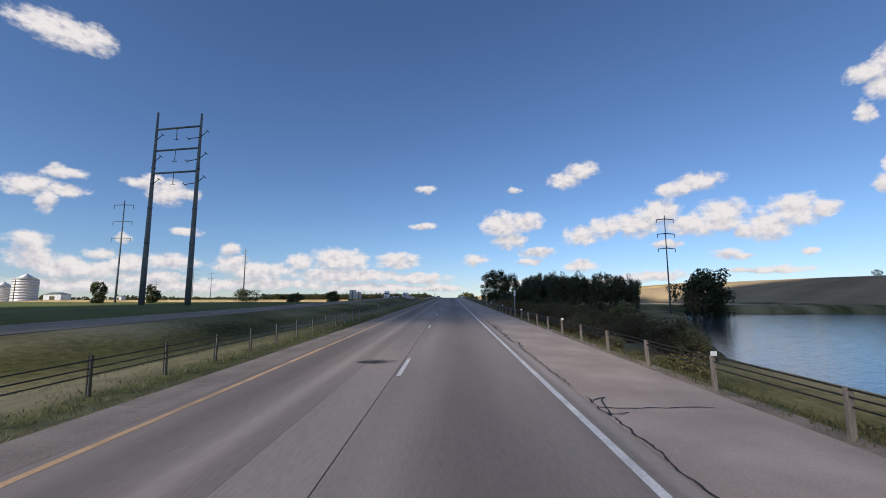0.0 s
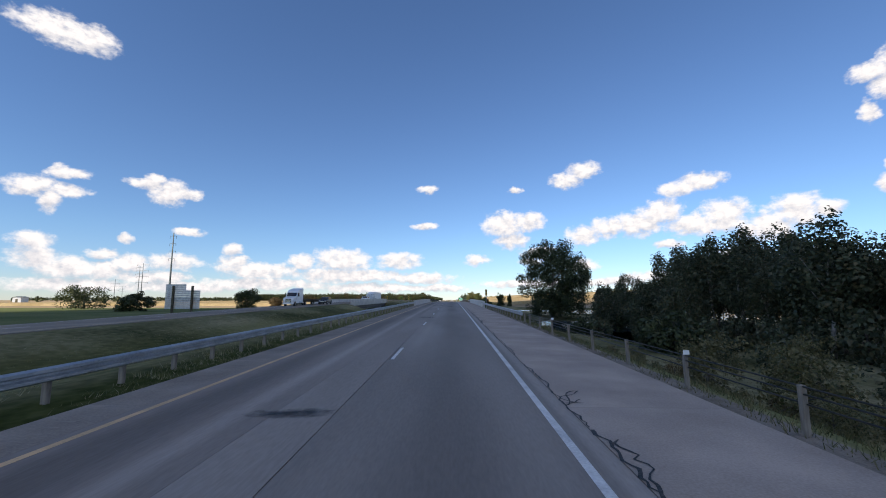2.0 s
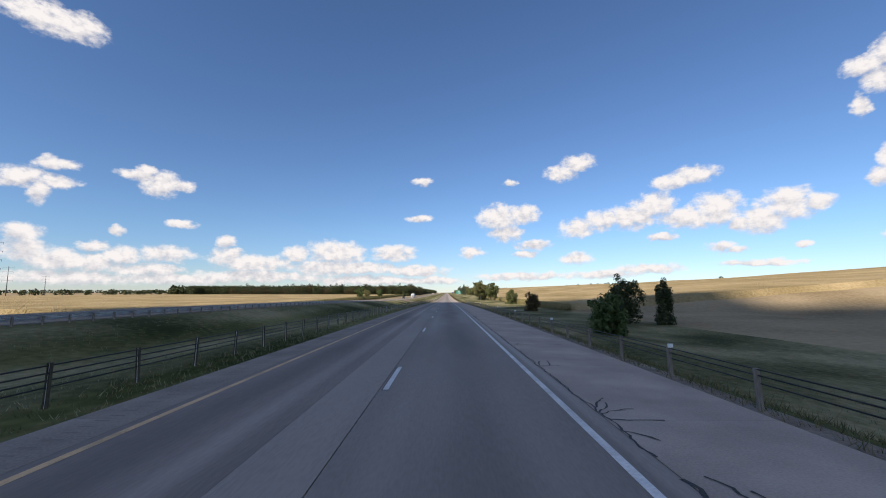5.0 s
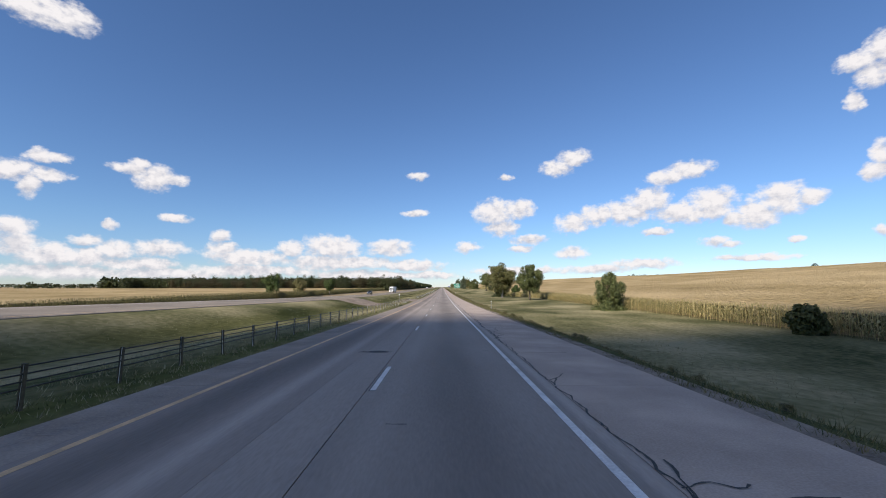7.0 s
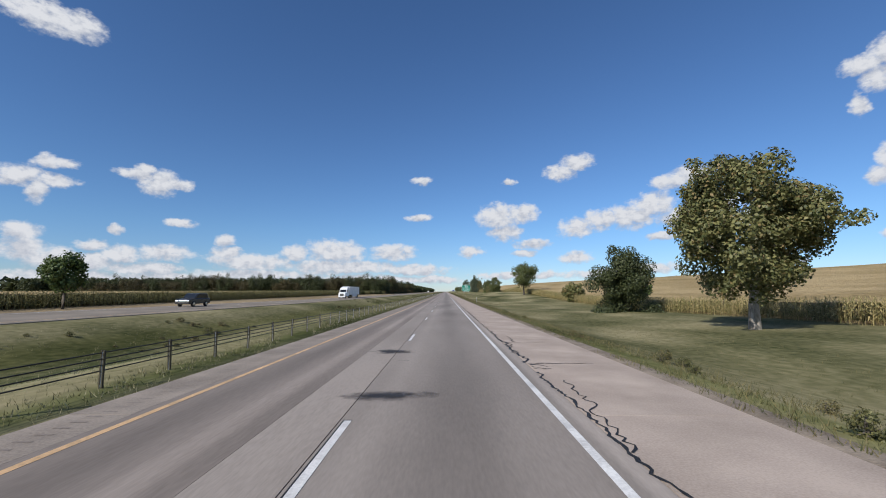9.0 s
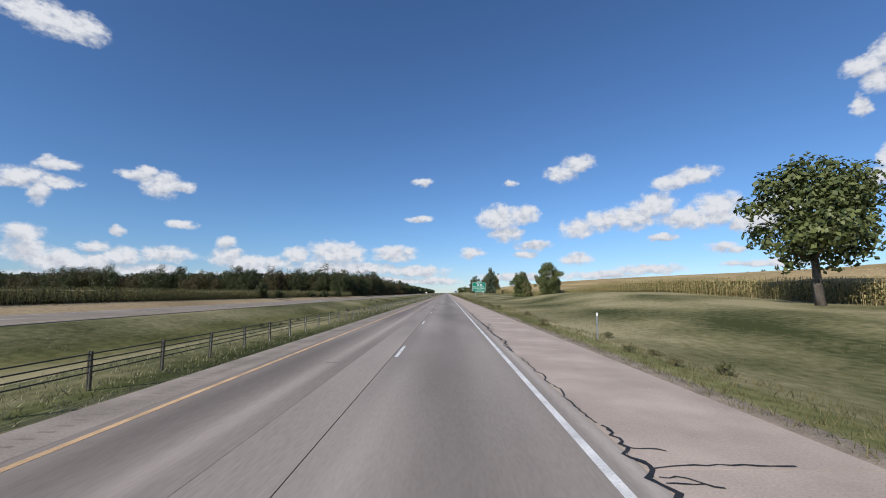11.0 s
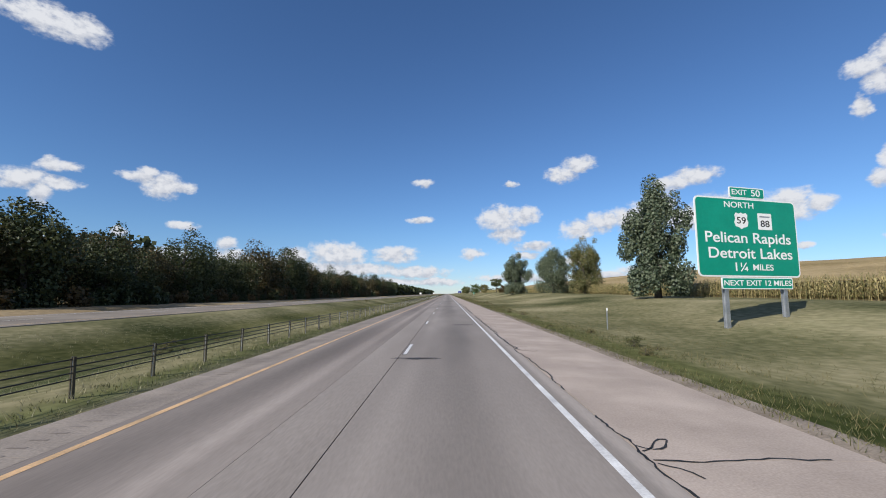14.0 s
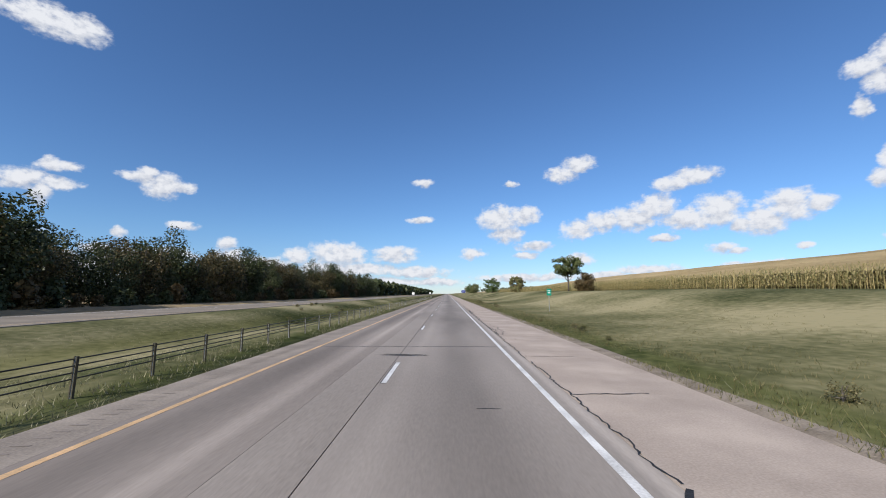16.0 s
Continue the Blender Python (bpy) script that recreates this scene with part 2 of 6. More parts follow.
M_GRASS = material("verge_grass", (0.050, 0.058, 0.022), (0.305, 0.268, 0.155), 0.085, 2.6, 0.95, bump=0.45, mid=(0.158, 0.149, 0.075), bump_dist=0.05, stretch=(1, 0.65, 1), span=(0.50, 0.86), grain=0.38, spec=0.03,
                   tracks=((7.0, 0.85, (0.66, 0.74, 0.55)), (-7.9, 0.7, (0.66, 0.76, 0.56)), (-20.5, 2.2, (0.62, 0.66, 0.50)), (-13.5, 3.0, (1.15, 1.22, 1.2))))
M_MEADOW = material("meadow", (0.05, 0.085, 0.025), (0.16, 0.17, 0.07), 0.05, 1.5, 0.95, bump=0.6, bump_dist=0.1, spec=0.05)
M_STUBBLE = material("dry_field", (0.21, 0.155, 0.085), (0.40, 0.31, 0.19), 0.03, 1.2, 0.95, bump=0.6, bump_dist=0.15, spec=0.05)
M_DIRT = material("bare_dirt", (0.15, 0.12, 0.095), (0.34, 0.28, 0.225), 0.5, 7, 0.95, bump=0.5, spec=0.05)
M_GRAVEL = material("gravel", (0.12, 0.097, 0.074), (0.28, 0.235, 0.19), 1.2, 18, 0.95, bump=0.8)
M_LANE = material("lane_concrete", (0.200, 0.174, 0.154), (0.322, 0.282, 0.250), 0.35, 25, 0.75, bump=0.1, stretch=(1, 0.18, 1), spec=0.15, grain=0.42, span=(0.45, 0.97), bump_dist=0.006,
                  tracks=((0.15, 0.75, 0.80), (-1.25, 0.3, 1.10), (1.55, 0.3, 1.05), (2.36, 0.15, 1.4)))
M_PASSING = material("passing_lane_concrete", (0.180, 0.153, 0.134), (0.312, 0.270, 0.238), 0.45, 25, 0.78, bump=0.1, stretch=(1, 0.12, 1), spec=0.15, grain=0.42, span=(0.45, 0.97), bump_dist=0.006,
                     tracks=((-3.75, 0.26, 1.35), (-4.8, 0.5, 0.76)))
M_SHOULDER = material("shoulder_concrete", (0.288, 0.236, 0.198), (0.474, 0.393, 0.335), 0.5, 30, 0.85, bump=0.3, spec=0.15, bump_dist=0.008)
M_MIDDLE = material("middle_strip_concrete", (0.216, 0.188, 0.165), (0.335, 0.292, 0.258), 0.4, 25, 0.76, bump=0.2, stretch=(1, 0.15, 1), spec=0.15, bump_dist=0.006)
M_LEFTEDGE = material("left_shoulder_concrete", (0.182, 0.156, 0.134), (0.335, 0.288, 0.245), 0.6, 20, 0.88, bump=0.4, spec=0.15, bump_dist=0.008)
M_OLDROAD = material("old_concrete_road", (0.17, 0.148, 0.124), (0.28, 0.245, 0.205), 0.2, 6, 0.92, bump=0.2, spec=0.06)
M_TAR = material("tar", (0.010, 0.010, 0.011), (0.03, 0.028, 0.027), 2, 20, 0.6, bump=0.3)
M_WHITE = material("road_paint_white", (0.42, 0.41, 0.40), (0.78, 0.77, 0.75), 1.5, 22, 0.6, bump=0.1)
M_YELLOW = material("road_paint_yellow", (0.36, 0.25, 0.14), (0.72, 0.46, 0.24), 1.5, 22, 0.6, bump=0.1)
M_WATER = material("lake_water", (0.010, 0.022, 0.045), (0.02, 0.035, 0.06), 0.02, 1.1, 0.10, bump=0.35, spec=0.5, bump_dist=0.08)
M_PARAPET = material("parapet_concrete", (0.42, 0.40, 0.37), (0.62, 0.60, 0.56), 0.6, 9, 0.85, bump=0.2)
M_GIRDER = material("bridge_girder", (0.06, 0.06, 0.062), (0.12, 0.115, 0.11), 0.8, 8, 0.7)
M_STEEL = material("galvanised_steel", (0.28, 0.30, 0.32), (0.48, 0.50, 0.52), 2.0, 20, 0.45, metal=0.7, bump=0.1)
M_POLE = material("weathered_steel_pole", (0.08, 0.10, 0.11), (0.15, 0.18, 0.19), 0.6, 8, 0.6, metal=0.3, bump=0.1)
M_POST = material("fence_post_steel", (0.034, 0.031, 0.021), (0.105, 0.093, 0.060), 2.0, 18, 0.75, metal=0.1, bump=0.2)
M_WOODPOST = material("timber_post", (0.13, 0.11, 0.09), (0.29, 0.25, 0.21), 3.0, 20, 0.9, bump=0.4, stretch=(1, 1, 0.2))
M_CABLE = material("wire_cable", (0.025, 0.024, 0.022), (0.07, 0.066, 0.06), 3.0, 20, 0.5, metal=0.6, bump=0)
M_BARK = material("bark", (0.045, 0.038, 0.03), (0.15, 0.13, 0.11), 2.0, 14, 0.95, bump=0.8, stretch=(1, 1, 0.3))
M_BIRCH = material("pale_bark", (0.16, 0.14, 0.12), (0.42, 0.38, 0.34), 2.0, 8, 0.9, bump=0.4, stretch=(1, 1, 0.4))
M_SIGN = material("sign_green", (0.003, 0.22, 0.145), (0.006, 0.28, 0.185), 0.6, 6, 0.4, bump=0.0)
M_SIGNBLUE = material("sign_blue", (0.015, 0.03, 0.20), (0.025, 0.045, 0.27), 0.6, 6, 0.4, bump=0.0)
M_SIGNWHITE = material("sign_white", (0.72, 0.73, 0.72), (0.84, 0.84, 0.83), 1.0, 8, 0.4, bump=0.0)
M_BLACK = material("black_paint", (0.012, 0.012, 0.012), (0.03, 0.03, 0.03), 1, 8, 0.5, bump=0)
M_AMBER = material("marker_yellow", (0.62, 0.38, 0.05), (0.75, 0.48, 0.08), 2, 12, 0.5, bump=0)
LEAF_GREEN = leaf_material("leaf_green", (0.026, 0.055, 0.016), (0.115, 0.155, 0.045))
LEAF_OLIVE = leaf_material("leaf_olive", (0.050, 0.068, 0.022), (0.235, 0.225, 0.090), (0.24, 0.18, 0.08))
LEAF_SILVER = leaf_material("leaf_silver", (0.035, 0.060, 0.030), (0.19, 0.22, 0.14))
LEAF_DARK = leaf_material("leaf_dark", (0.020, 0.032, 0.013), (0.078, 0.092, 0.034))
LEAF_MID = leaf_material("leaf_mid", (0.034, 0.054, 0.018), (0.165, 0.185, 0.066))
LEAF_HAY = leaf_material("leaf_hay", (0.11, 0.105, 0.055), (0.36, 0.325, 0.19))
LEAF_PINE = leaf_material("leaf_pine", (0.034, 0.046, 0.025), (0.096, 0.108, 0.055), (0.14, 0.12, 0.06))
LEAF_RUST = leaf_material("leaf_rust", (0.05, 0.040, 0.016), (0.15, 0.10, 0.04))
LEAF_VERGE = leaf_material("leaf_verge", (0.042, 0.052, 0.018), (0.170, 0.162, 0.064))
LEAF_CORN = leaf_material("leaf_corn", (0.095, 0.112, 0.032), (0.48, 0.385, 0.18))
# greener corn leaf, darkened to put the road side's shade into the colour
LEAF_CORNSHADE = leaf_material("leaf_corn_shade", (0.045, 0.058, 0.018), (0.19, 0.17, 0.07))
LEAF_OAK = leaf_material("leaf_oak", (0.026, 0.027, 0.011), (0.085, 0.075, 0.029), (0.15, 0.105, 0.045))
LEAF_WEED = leaf_material("leaf_weed", (0.05, 0.060, 0.020), (0.20, 0.168, 0.075))


# ------------------------------------------------------------------ helpers
def mesh_of(name, verts, faces, mats, index=None):
    me = bpy.data.meshes.new(name)
    me.from_pydata([tuple(map(float, p)) for p in verts], [], [tuple(map(int, q)) for q in faces])
    for k in mats if isinstance(mats, (list, tuple)) else [mats]:
        me.materials.append(k)
    if index is not None:
        me.polygons.foreach_set("material_index", np.asarray(index, dtype=np.int32))
    me.update()
    return me


def part(name, data, mat, parent, label=""):
    """One mesh object under a thing: data is a bmesh or a mesh."""
    if isinstance(data, bmesh.types.BMesh):
        me = bpy.data.meshes.new(name)
        data.to_mesh(me)
        data.free()
        me.materials.append(mat)
        data = me
    ob = new(name, data)
    ob.parent = parent
    if label:
        ob["label"] = label
    return ob


def thing(name, label, category, group="", kind="", at=(0, 0, 0), turn=0):
    ob = new(name)
    ob.matrix_basis = pose(*at, 0, 0, turn)
    return tagged(ob, label, category, group, kind)


def box(bm, x0, x1, y0, y1, z0, z1, bevel=0.0):
    v = [bm.verts.new(p) for p in ((x0, y0, z0), (x1, y0, z0), (x1, y1, z0), (x0, y1, z0), (x0, y0, z1), (x1, y0, z1), (x1, y1, z1), (x0, y1, z1))]
    fs = [bm.faces.new([v[i] for i in q]) for q in ((3, 2, 1, 0), (4, 5, 6, 7), (0, 1, 5, 4), (1, 2, 6, 5), (2, 3, 7, 6), (3, 0, 4, 7))]
    if bevel:
        es = list({e for f in fs for e in f.edges})
        bmesh.ops.bevel(bm, geom=es, offset=bevel, segments=2, affect="EDGES", profile=0.5)
    return bm


def boxed(*args, bevel=0.0):
    return box(bmesh.new(), *args, bevel=bevel)


def tube(bm, points, radii, sides=8, cap=True):
    """A tapered tube along points."""
    rings = []
    for i, p in enumerate(points):
        p = Vector(p)
        a, b = Vector(points[max(i - 1, 0)]), Vector(points[min(i + 1, len(points) - 1)])
        q = (b - a).to_track_quat("Z", "Y")
        rings.append([bm.verts.new(p + q @ Vector((radii[i] * math.cos(k * math.tau / sides), radii[i] * math.sin(k * math.tau / sides), 0))) for k in range(sides)])
    for a, b in zip(rings, rings[1:]):
        for k in range(sides):
            f = bm.faces.new((a[k], a[(k + 1) % sides], b[(k + 1) % sides], b[k]))
            f.smooth = True
    if cap:
        bm.faces.new(rings[0][::-1])
        bm.faces.new(rings[-1])
    return bm


def tubed(points, radii, sides=8):
    return tube(bmesh.new(), points, radii, sides)


def profile(points, y0, y1):
    """A section in x and z, drawn along y, closed at both ends."""
    bm = bmesh.new()
    a = [bm.verts.new((x, y0, z)) for x, z in points]
    b = [bm.verts.new((x, y1, z)) for x, z in points]
    n = len(points)
    for k in range(n):
        bm.faces.new((a[k], b[k], b[(k + 1) % n], a[(k + 1) % n]))
    bm.faces.new(a)
    bm.faces.new(b[::-1])
    bmesh.ops.recalc_face_normals(bm, faces=bm.faces)
    return bm


def smooth(t):
    t = np.clip(t, 0, 1)
    return t * t * (3 - 2 * t)


# ------------------------------------------------------------------ terrain
WATER = -4.0


def channel(x, y):
    """How deep inside the stream's cutting a place lies, 0 to 1."""
    d = np.abs(y - (240 - 1.25 * np.clip(x, -120, 30)))
    return smooth((34 - d) / 14) * smooth((x + 115) / 20) * smooth((36 - x) / 8)


def lake(x, y):
    shore = np.where(y < 38, 23.0, 23 + 0.52 * (y - 38))
    one = smooth((x - shore) / 7) * smooth((190 - y) / 8)
    two = smooth((x - np.interp(y, [268, 284], [50, 25])) / 8) * smooth((y - 232) / 10) * smooth((348 + 6 * np.sin(x / 21) - y) / 10)
    back = smooth((x - 120) / 20) * smooth((y - 200) / 8) * smooth((330 - y) / 30)
    return np.maximum(np.maximum(one, two), back) * smooth((210 + 20 * np.sin(y / 60) - x) / 15)


def ground_z(x, y):
    x, y = np.asarray(x, float), np.asarray(y, float)
    ze = np.interp(y, [-300, 330, 400, 500, 560, 640, 700, 750, 790, 830, 860, 885, 905, 945, 1000, 1100, 1200, 1500, 2500, 4000],
                   [-3.2, -3.2, -3.4, -2.8, -1.8, -0.7, -1.3, -0.6, 0.9, 2.3, 2.2, 1.2, 0.4, 0.4, 1.5, 2.3, 2.9, 3.0, 3.0, 0.5])
    zd = np.minimum(ze * 0.5 - 0.7, 0.2)
    foot = np.interp(y, [400, 470], [205, 40])            # where the hill begins
    right = -0.06 + (zd + 0.06) * smooth((x - 5.7) / 7) + (ze - zd) * smooth((x - 12) / 17)
    right = right + (18.5 - ze) * np.clip((x - foot) / (300 - foot), 0, 1) ** 1.15 + 3 * smooth((x - 300) / 500)
    right = right + np.interp(y, [760, 840, 900, 1000, 1110, 1400, 2500], [0, 2.0, 0.5, 0.4, 4.6, 5.4, 2.0]) * smooth((x - 40) / 75) * (1 - 0.6 * smooth((x - 130) / 170))
    left = -0.06 + 0.1 * smooth((-7.2 - x) / 0.8) - 1.35 * smooth((-9.3 - x) / 8) + 1.45 * smooth((-18 - x) / 8.5) - 1.05 * smooth((-40.5 - x) / 6) + 0.8 * smooth((-50 - x) / 8)
    z = np.where(x > 0, right, left)
    z = z + np.where(np.abs(x + 17) < 8, 0.10 * np.sin(y / 9.0 + x / 3.1), 0) + np.where(x > 9, 0.12 * np.sin(y / 13.0) * np.cos(x / 5.0), 0)
    bank = smooth((y - 184) / 8) * smooth((238 - y) / 8) * smooth((x - 22) / 10)      # dyke between the ponds
    z = z + bank * np.maximum(-0.15 - rise(x, y) - z, 0)
    deep = np.maximum(channel(x, y), np.where(x > 6, lake(x, y), 0))
    bed = np.where(x > 24, -6.2, -4.9)
    return z + (bed - z) * deep


def ground():
    xs = np.concatenate([[-6500, -3500, -1800, -1000, -600, -400, -300, -220, -160, -130], np.arange(-112, -56, 7.0), np.arange(-56, -38, 2.0), [-37, -33, -29, -27, -25],
                         np.arange(-23.0, -7.5, 2.0), [-7.10, -6.8, -2, 2, 5.3, 5.65, 6.3, 7.2, 8.4, 10, 12], np.arange(14, 40, 2.5), np.arange(40, 130, 6.0), np.arange(130, 320, 15.0),
                         [340, 400, 500, 700, 1000, 1600, 2600, 4000, 6500]])
    ys = np.concatenate([[-600, -300, -150], np.arange(-80, 360, 3.5), np.arange(360, 1500, 7.0), np.geomspace(1510, 7000, 30)])
    X, Y = np.meshgrid(xs, ys)
    Z = ground_z(X, Y)
    inner = (X > -6.9) & (X < 5.5)
    Z = np.where(inner, np.minimum(Z, -0.4), Z)
    verts = np.stack([X, Y, Z], -1).reshape(-1, 3)
    nx, ny = len(xs), len(ys)
    i = np.arange((nx - 1) * (ny - 1))
    a = (i // (nx - 1)) * nx + i % (nx - 1)
    faces = np.stack([a, a + 1, a + nx + 1, a + nx], -1)
    cx, cy = X.reshape(-1)[a] + 0.01, Y.reshape(-1)[a]
    idx = np.zeros(len(a), int)
    idx[(cx < -49) & (cy < 330)] = 1
    idx[(cx < -49) & (cy >= 330)] = 2
    idx[(cx > 39) & (cy > 352)] = 2
    idx[(cx > 215) & (cy <= 352)] = 2
    idx[((cx > 5.2) & (cx < 6.25)) | ((cx > -7.12) & (cx < 5.2))] = 3
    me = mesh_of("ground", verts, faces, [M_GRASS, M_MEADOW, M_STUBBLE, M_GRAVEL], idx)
    for p in me.polygons:
        p.use_smooth = True
    tagged(new("ground", me), "rolling grass verges, dry fields and gravel edges", "ground", kind="structure")


ground()

for y0, y1, level in ((-400, 200, WATER + 0.3), (200, 420, WATER + 3.4)):
    pond = mesh_of("water", [(14, y0, level), (330, y0, level), (330, y1, level), (14, y1, level)], [(0, 1, 2, 3)], M_WATER)
    tagged(new("water", pond), "dark blue rippled pond water between banks", "pond", kind="structure")

# ------------------------------------------------------------------ an unseen cloud, added to shade the bridge and the ponds
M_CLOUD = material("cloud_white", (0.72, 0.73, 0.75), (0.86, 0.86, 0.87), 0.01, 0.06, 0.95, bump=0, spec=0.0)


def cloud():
    """Unseen flat-based cumulus, placed between the sun and the first half of the road."""
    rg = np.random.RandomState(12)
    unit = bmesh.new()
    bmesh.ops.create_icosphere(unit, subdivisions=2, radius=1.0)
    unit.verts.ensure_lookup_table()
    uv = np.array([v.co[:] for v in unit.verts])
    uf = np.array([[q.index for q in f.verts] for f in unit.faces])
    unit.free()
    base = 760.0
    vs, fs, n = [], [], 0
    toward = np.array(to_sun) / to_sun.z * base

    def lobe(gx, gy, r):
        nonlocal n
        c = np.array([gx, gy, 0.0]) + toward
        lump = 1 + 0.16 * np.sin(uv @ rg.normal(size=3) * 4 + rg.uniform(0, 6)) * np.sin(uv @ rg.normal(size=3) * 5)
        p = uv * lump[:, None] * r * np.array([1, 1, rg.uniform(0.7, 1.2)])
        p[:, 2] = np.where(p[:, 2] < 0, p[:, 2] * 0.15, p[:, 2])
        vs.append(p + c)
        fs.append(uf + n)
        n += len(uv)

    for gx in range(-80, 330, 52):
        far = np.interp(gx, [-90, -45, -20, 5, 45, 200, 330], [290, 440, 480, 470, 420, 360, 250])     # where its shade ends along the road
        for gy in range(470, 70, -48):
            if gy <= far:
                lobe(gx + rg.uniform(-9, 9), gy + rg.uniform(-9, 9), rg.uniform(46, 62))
    for gx in range(-110, 260, 15):                # the ragged, thinning rear edge, spaced to let some sun through
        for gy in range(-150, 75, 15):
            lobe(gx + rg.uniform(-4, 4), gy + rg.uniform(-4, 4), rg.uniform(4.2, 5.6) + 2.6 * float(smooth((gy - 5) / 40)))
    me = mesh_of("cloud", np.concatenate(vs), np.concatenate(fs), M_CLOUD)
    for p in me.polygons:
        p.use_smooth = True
    tagged(new("cloud", me), "broad flat-based white cumulus cloud, out of view, added to shade the road", "cloud", kind="structure")


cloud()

# ------------------------------------------------------------------ roads
Y0, Y1 = -60.0, 6800.0
WHITE_X, DASH_X, YELLOW_X = 2.0, -1.84, -5.60


def slab(name, x0, x1, y0, y1, z, mat, label, category):
    me = bpy.data.meshes.new(name)
    bm = boxed(x0, x1, y0, y1, z - 0.3, z)
    bm.to_mesh(me)
    bm.free()
    me.materials.append(mat)
    return tagged(new(name, me), label, category, kind="structure")


road = slab("road", -1.915, 2.50, Y0, Y1, 0.0, M_LANE, "worn grey concrete driving lane with tyre tracks", "road")
slab("road_passing_lane", -5.86, -3.052, Y0, Y1, 0.0, M_PASSING, "streaky brownish concrete passing lane", "road")
slab("road_lane_middle", -3.045, -1.935, Y0, Y1, 0.0, M_MIDDLE, "smooth grey concrete strip of the passing lane", "road")
opposite = slab("road_opposite", -39.6, -27.4, Y0, Y1, 0.2, M_OLDROAD, "pale concrete carriageway of the opposite direction", "road")


def strip(name, x0, x1, y0, y1, z, mat, parent):
    me = mesh_of(name, [(x0, y0, z), (x1, y0, z), (x1, y1, z), (x0, y1, z)], [(0, 1, 2, 3)], mat)
    return part(name, me, mat, parent)


strip("edge_line", WHITE_X - 0.07, WHITE_X + 0.07, Y0, Y1, 0.004, M_WHITE, road)["label"] = "worn white edge line"
strip("yellow_line", YELLOW_X - 0.07, YELLOW_X + 0.07, Y0, Y1, 0.004, M_YELLOW, road)["label"] = "worn yellow edge line"
strip("opposite_edge_line", -38.3, -38.15, Y0, Y1, 0.204, M_WHITE, opposite)
strip("opposite_yellow_line", -28.75, -28.6, Y0, Y1, 0.204, M_YELLOW, opposite)
dash_me = mesh_of("lane_dash", [(-0.065, 0, 0.004), (0.065, 0, 0.004), (0.065, 3.05, 0.004), (-0.065, 3.05, 0.004)], [(0, 1, 2, 3)], M_WHITE)
back_me = mesh_of("dash_backing", [(-0.092, -0.06, 0.002), (0.07, -0.06, 0.002), (0.07, 3.1, 0.002), (-0.092, 3.1, 0.002)], [(0, 1, 2, 3)], M_TAR)
for n in range(-3, 130):
    part("dash_backing", back_me, M_TAR, road, "black contrast stripe").location = (DASH_X + 0.06, 11.4 + 15.24 * n, 0)
    part("lane_dash", dash_me, M_WHITE, road).location = (DASH_X + 0.06, 11.4 + 15.24 * n, 0)
    if n > -1:
        part("lane_dash", dash_me, M_WHITE, opposite).location = (-33.4, 11.4 + 15.24 * n, 0.2)

# ------------------------------------------------------------------ shoulders
def shoulder(name, x0, x1, step, label, y_first, y_last, mat):
    """Concrete slabs with open joints on a darker bed; the far rest is one strip."""
    base = thing(name, label, "shoulder", kind="structure")
    bm = boxed(x0 + 0.01, x1 - 0.01, Y0, y_last, -0.35, -0.03)
    part("joint_bed", bm, M_TAR, base, "dark joint filler")
    part("far_strip", boxed(x0, x1, y_last, Y1, -0.3, -0.006), mat, base)
    me = bpy.data.meshes.new("slab")
    bm = boxed(x0, x1, 0.006, step - 0.006, -0.3, -0.006)
    bm.to_mesh(me)
    bm.free()
    me.materials.append(mat)
    for n in range(int((y_last - y_first) / step)):
        p = part("slab", me, mat, base)
        p.location = (0, y_first + n * step, 0.002 * math.sin(n * 7.3))
    return base


right_shoulder = shoulder("shoulder_right", 2.525, 5.55, 5.6, "pale pinkish concrete shoulder slabs with sealed joints", -42.0, 1274.0, M_SHOULDER)
left_shoulder = shoulder("shoulder_left", -7.06, -5.88, 5.6, "narrow pale concrete shoulder with rumble grooves", -42.0, 1274.0, M_LEFTEDGE)


def rumble():
    rng = np.random.RandomState(4)
    v, f = [], []
    for k in range(int(1250 / 0.32)):
        if k % 56 > 50:
            continue
        y = -10 + k * 0.32
        a = rng.uniform(-0.02, 0.02)
        n = len(v)
        v += [(-6.58 + a, y, -0.001), (-6.30 + a, y, -0.001), (-6.30 + a, y + 0.06, -0.001), (-6.58 + a, y + 0.06, -0.001)]
        f.append((n, n + 1, n + 2, n + 3))
    tagged(part("rumble_groove", mesh_of("rumble_groove", v, f, M_PASSING), M_PASSING, left_shoulder, "row of ground grooves in the concrete"), kind="stuff")


rumble()


def ribbon(v, f, pts, width, z, rng):
    """A crooked flat ribbon of sealer along points in the plane."""
    start = len(v)
    for k, (x, y) in enumerate(pts):
        a, b = pts[max(k - 1, 0)], pts[min(k + 1, len(pts) - 1)]
        dx, dy = b[0] - a[0], b[1] - a[1]
        n = math.hypot(dx, dy) + 1e-6
        w = width * rng.uniform(0.55, 1.5) / 2
        v += [(x - dy / n * w, y + dx / n * w, z), (x + dy / n * w, y - dx / n * w, z)]
        if k:
            q = start + 2 * k
            f.append((q - 2, q - 1, q + 1, q))


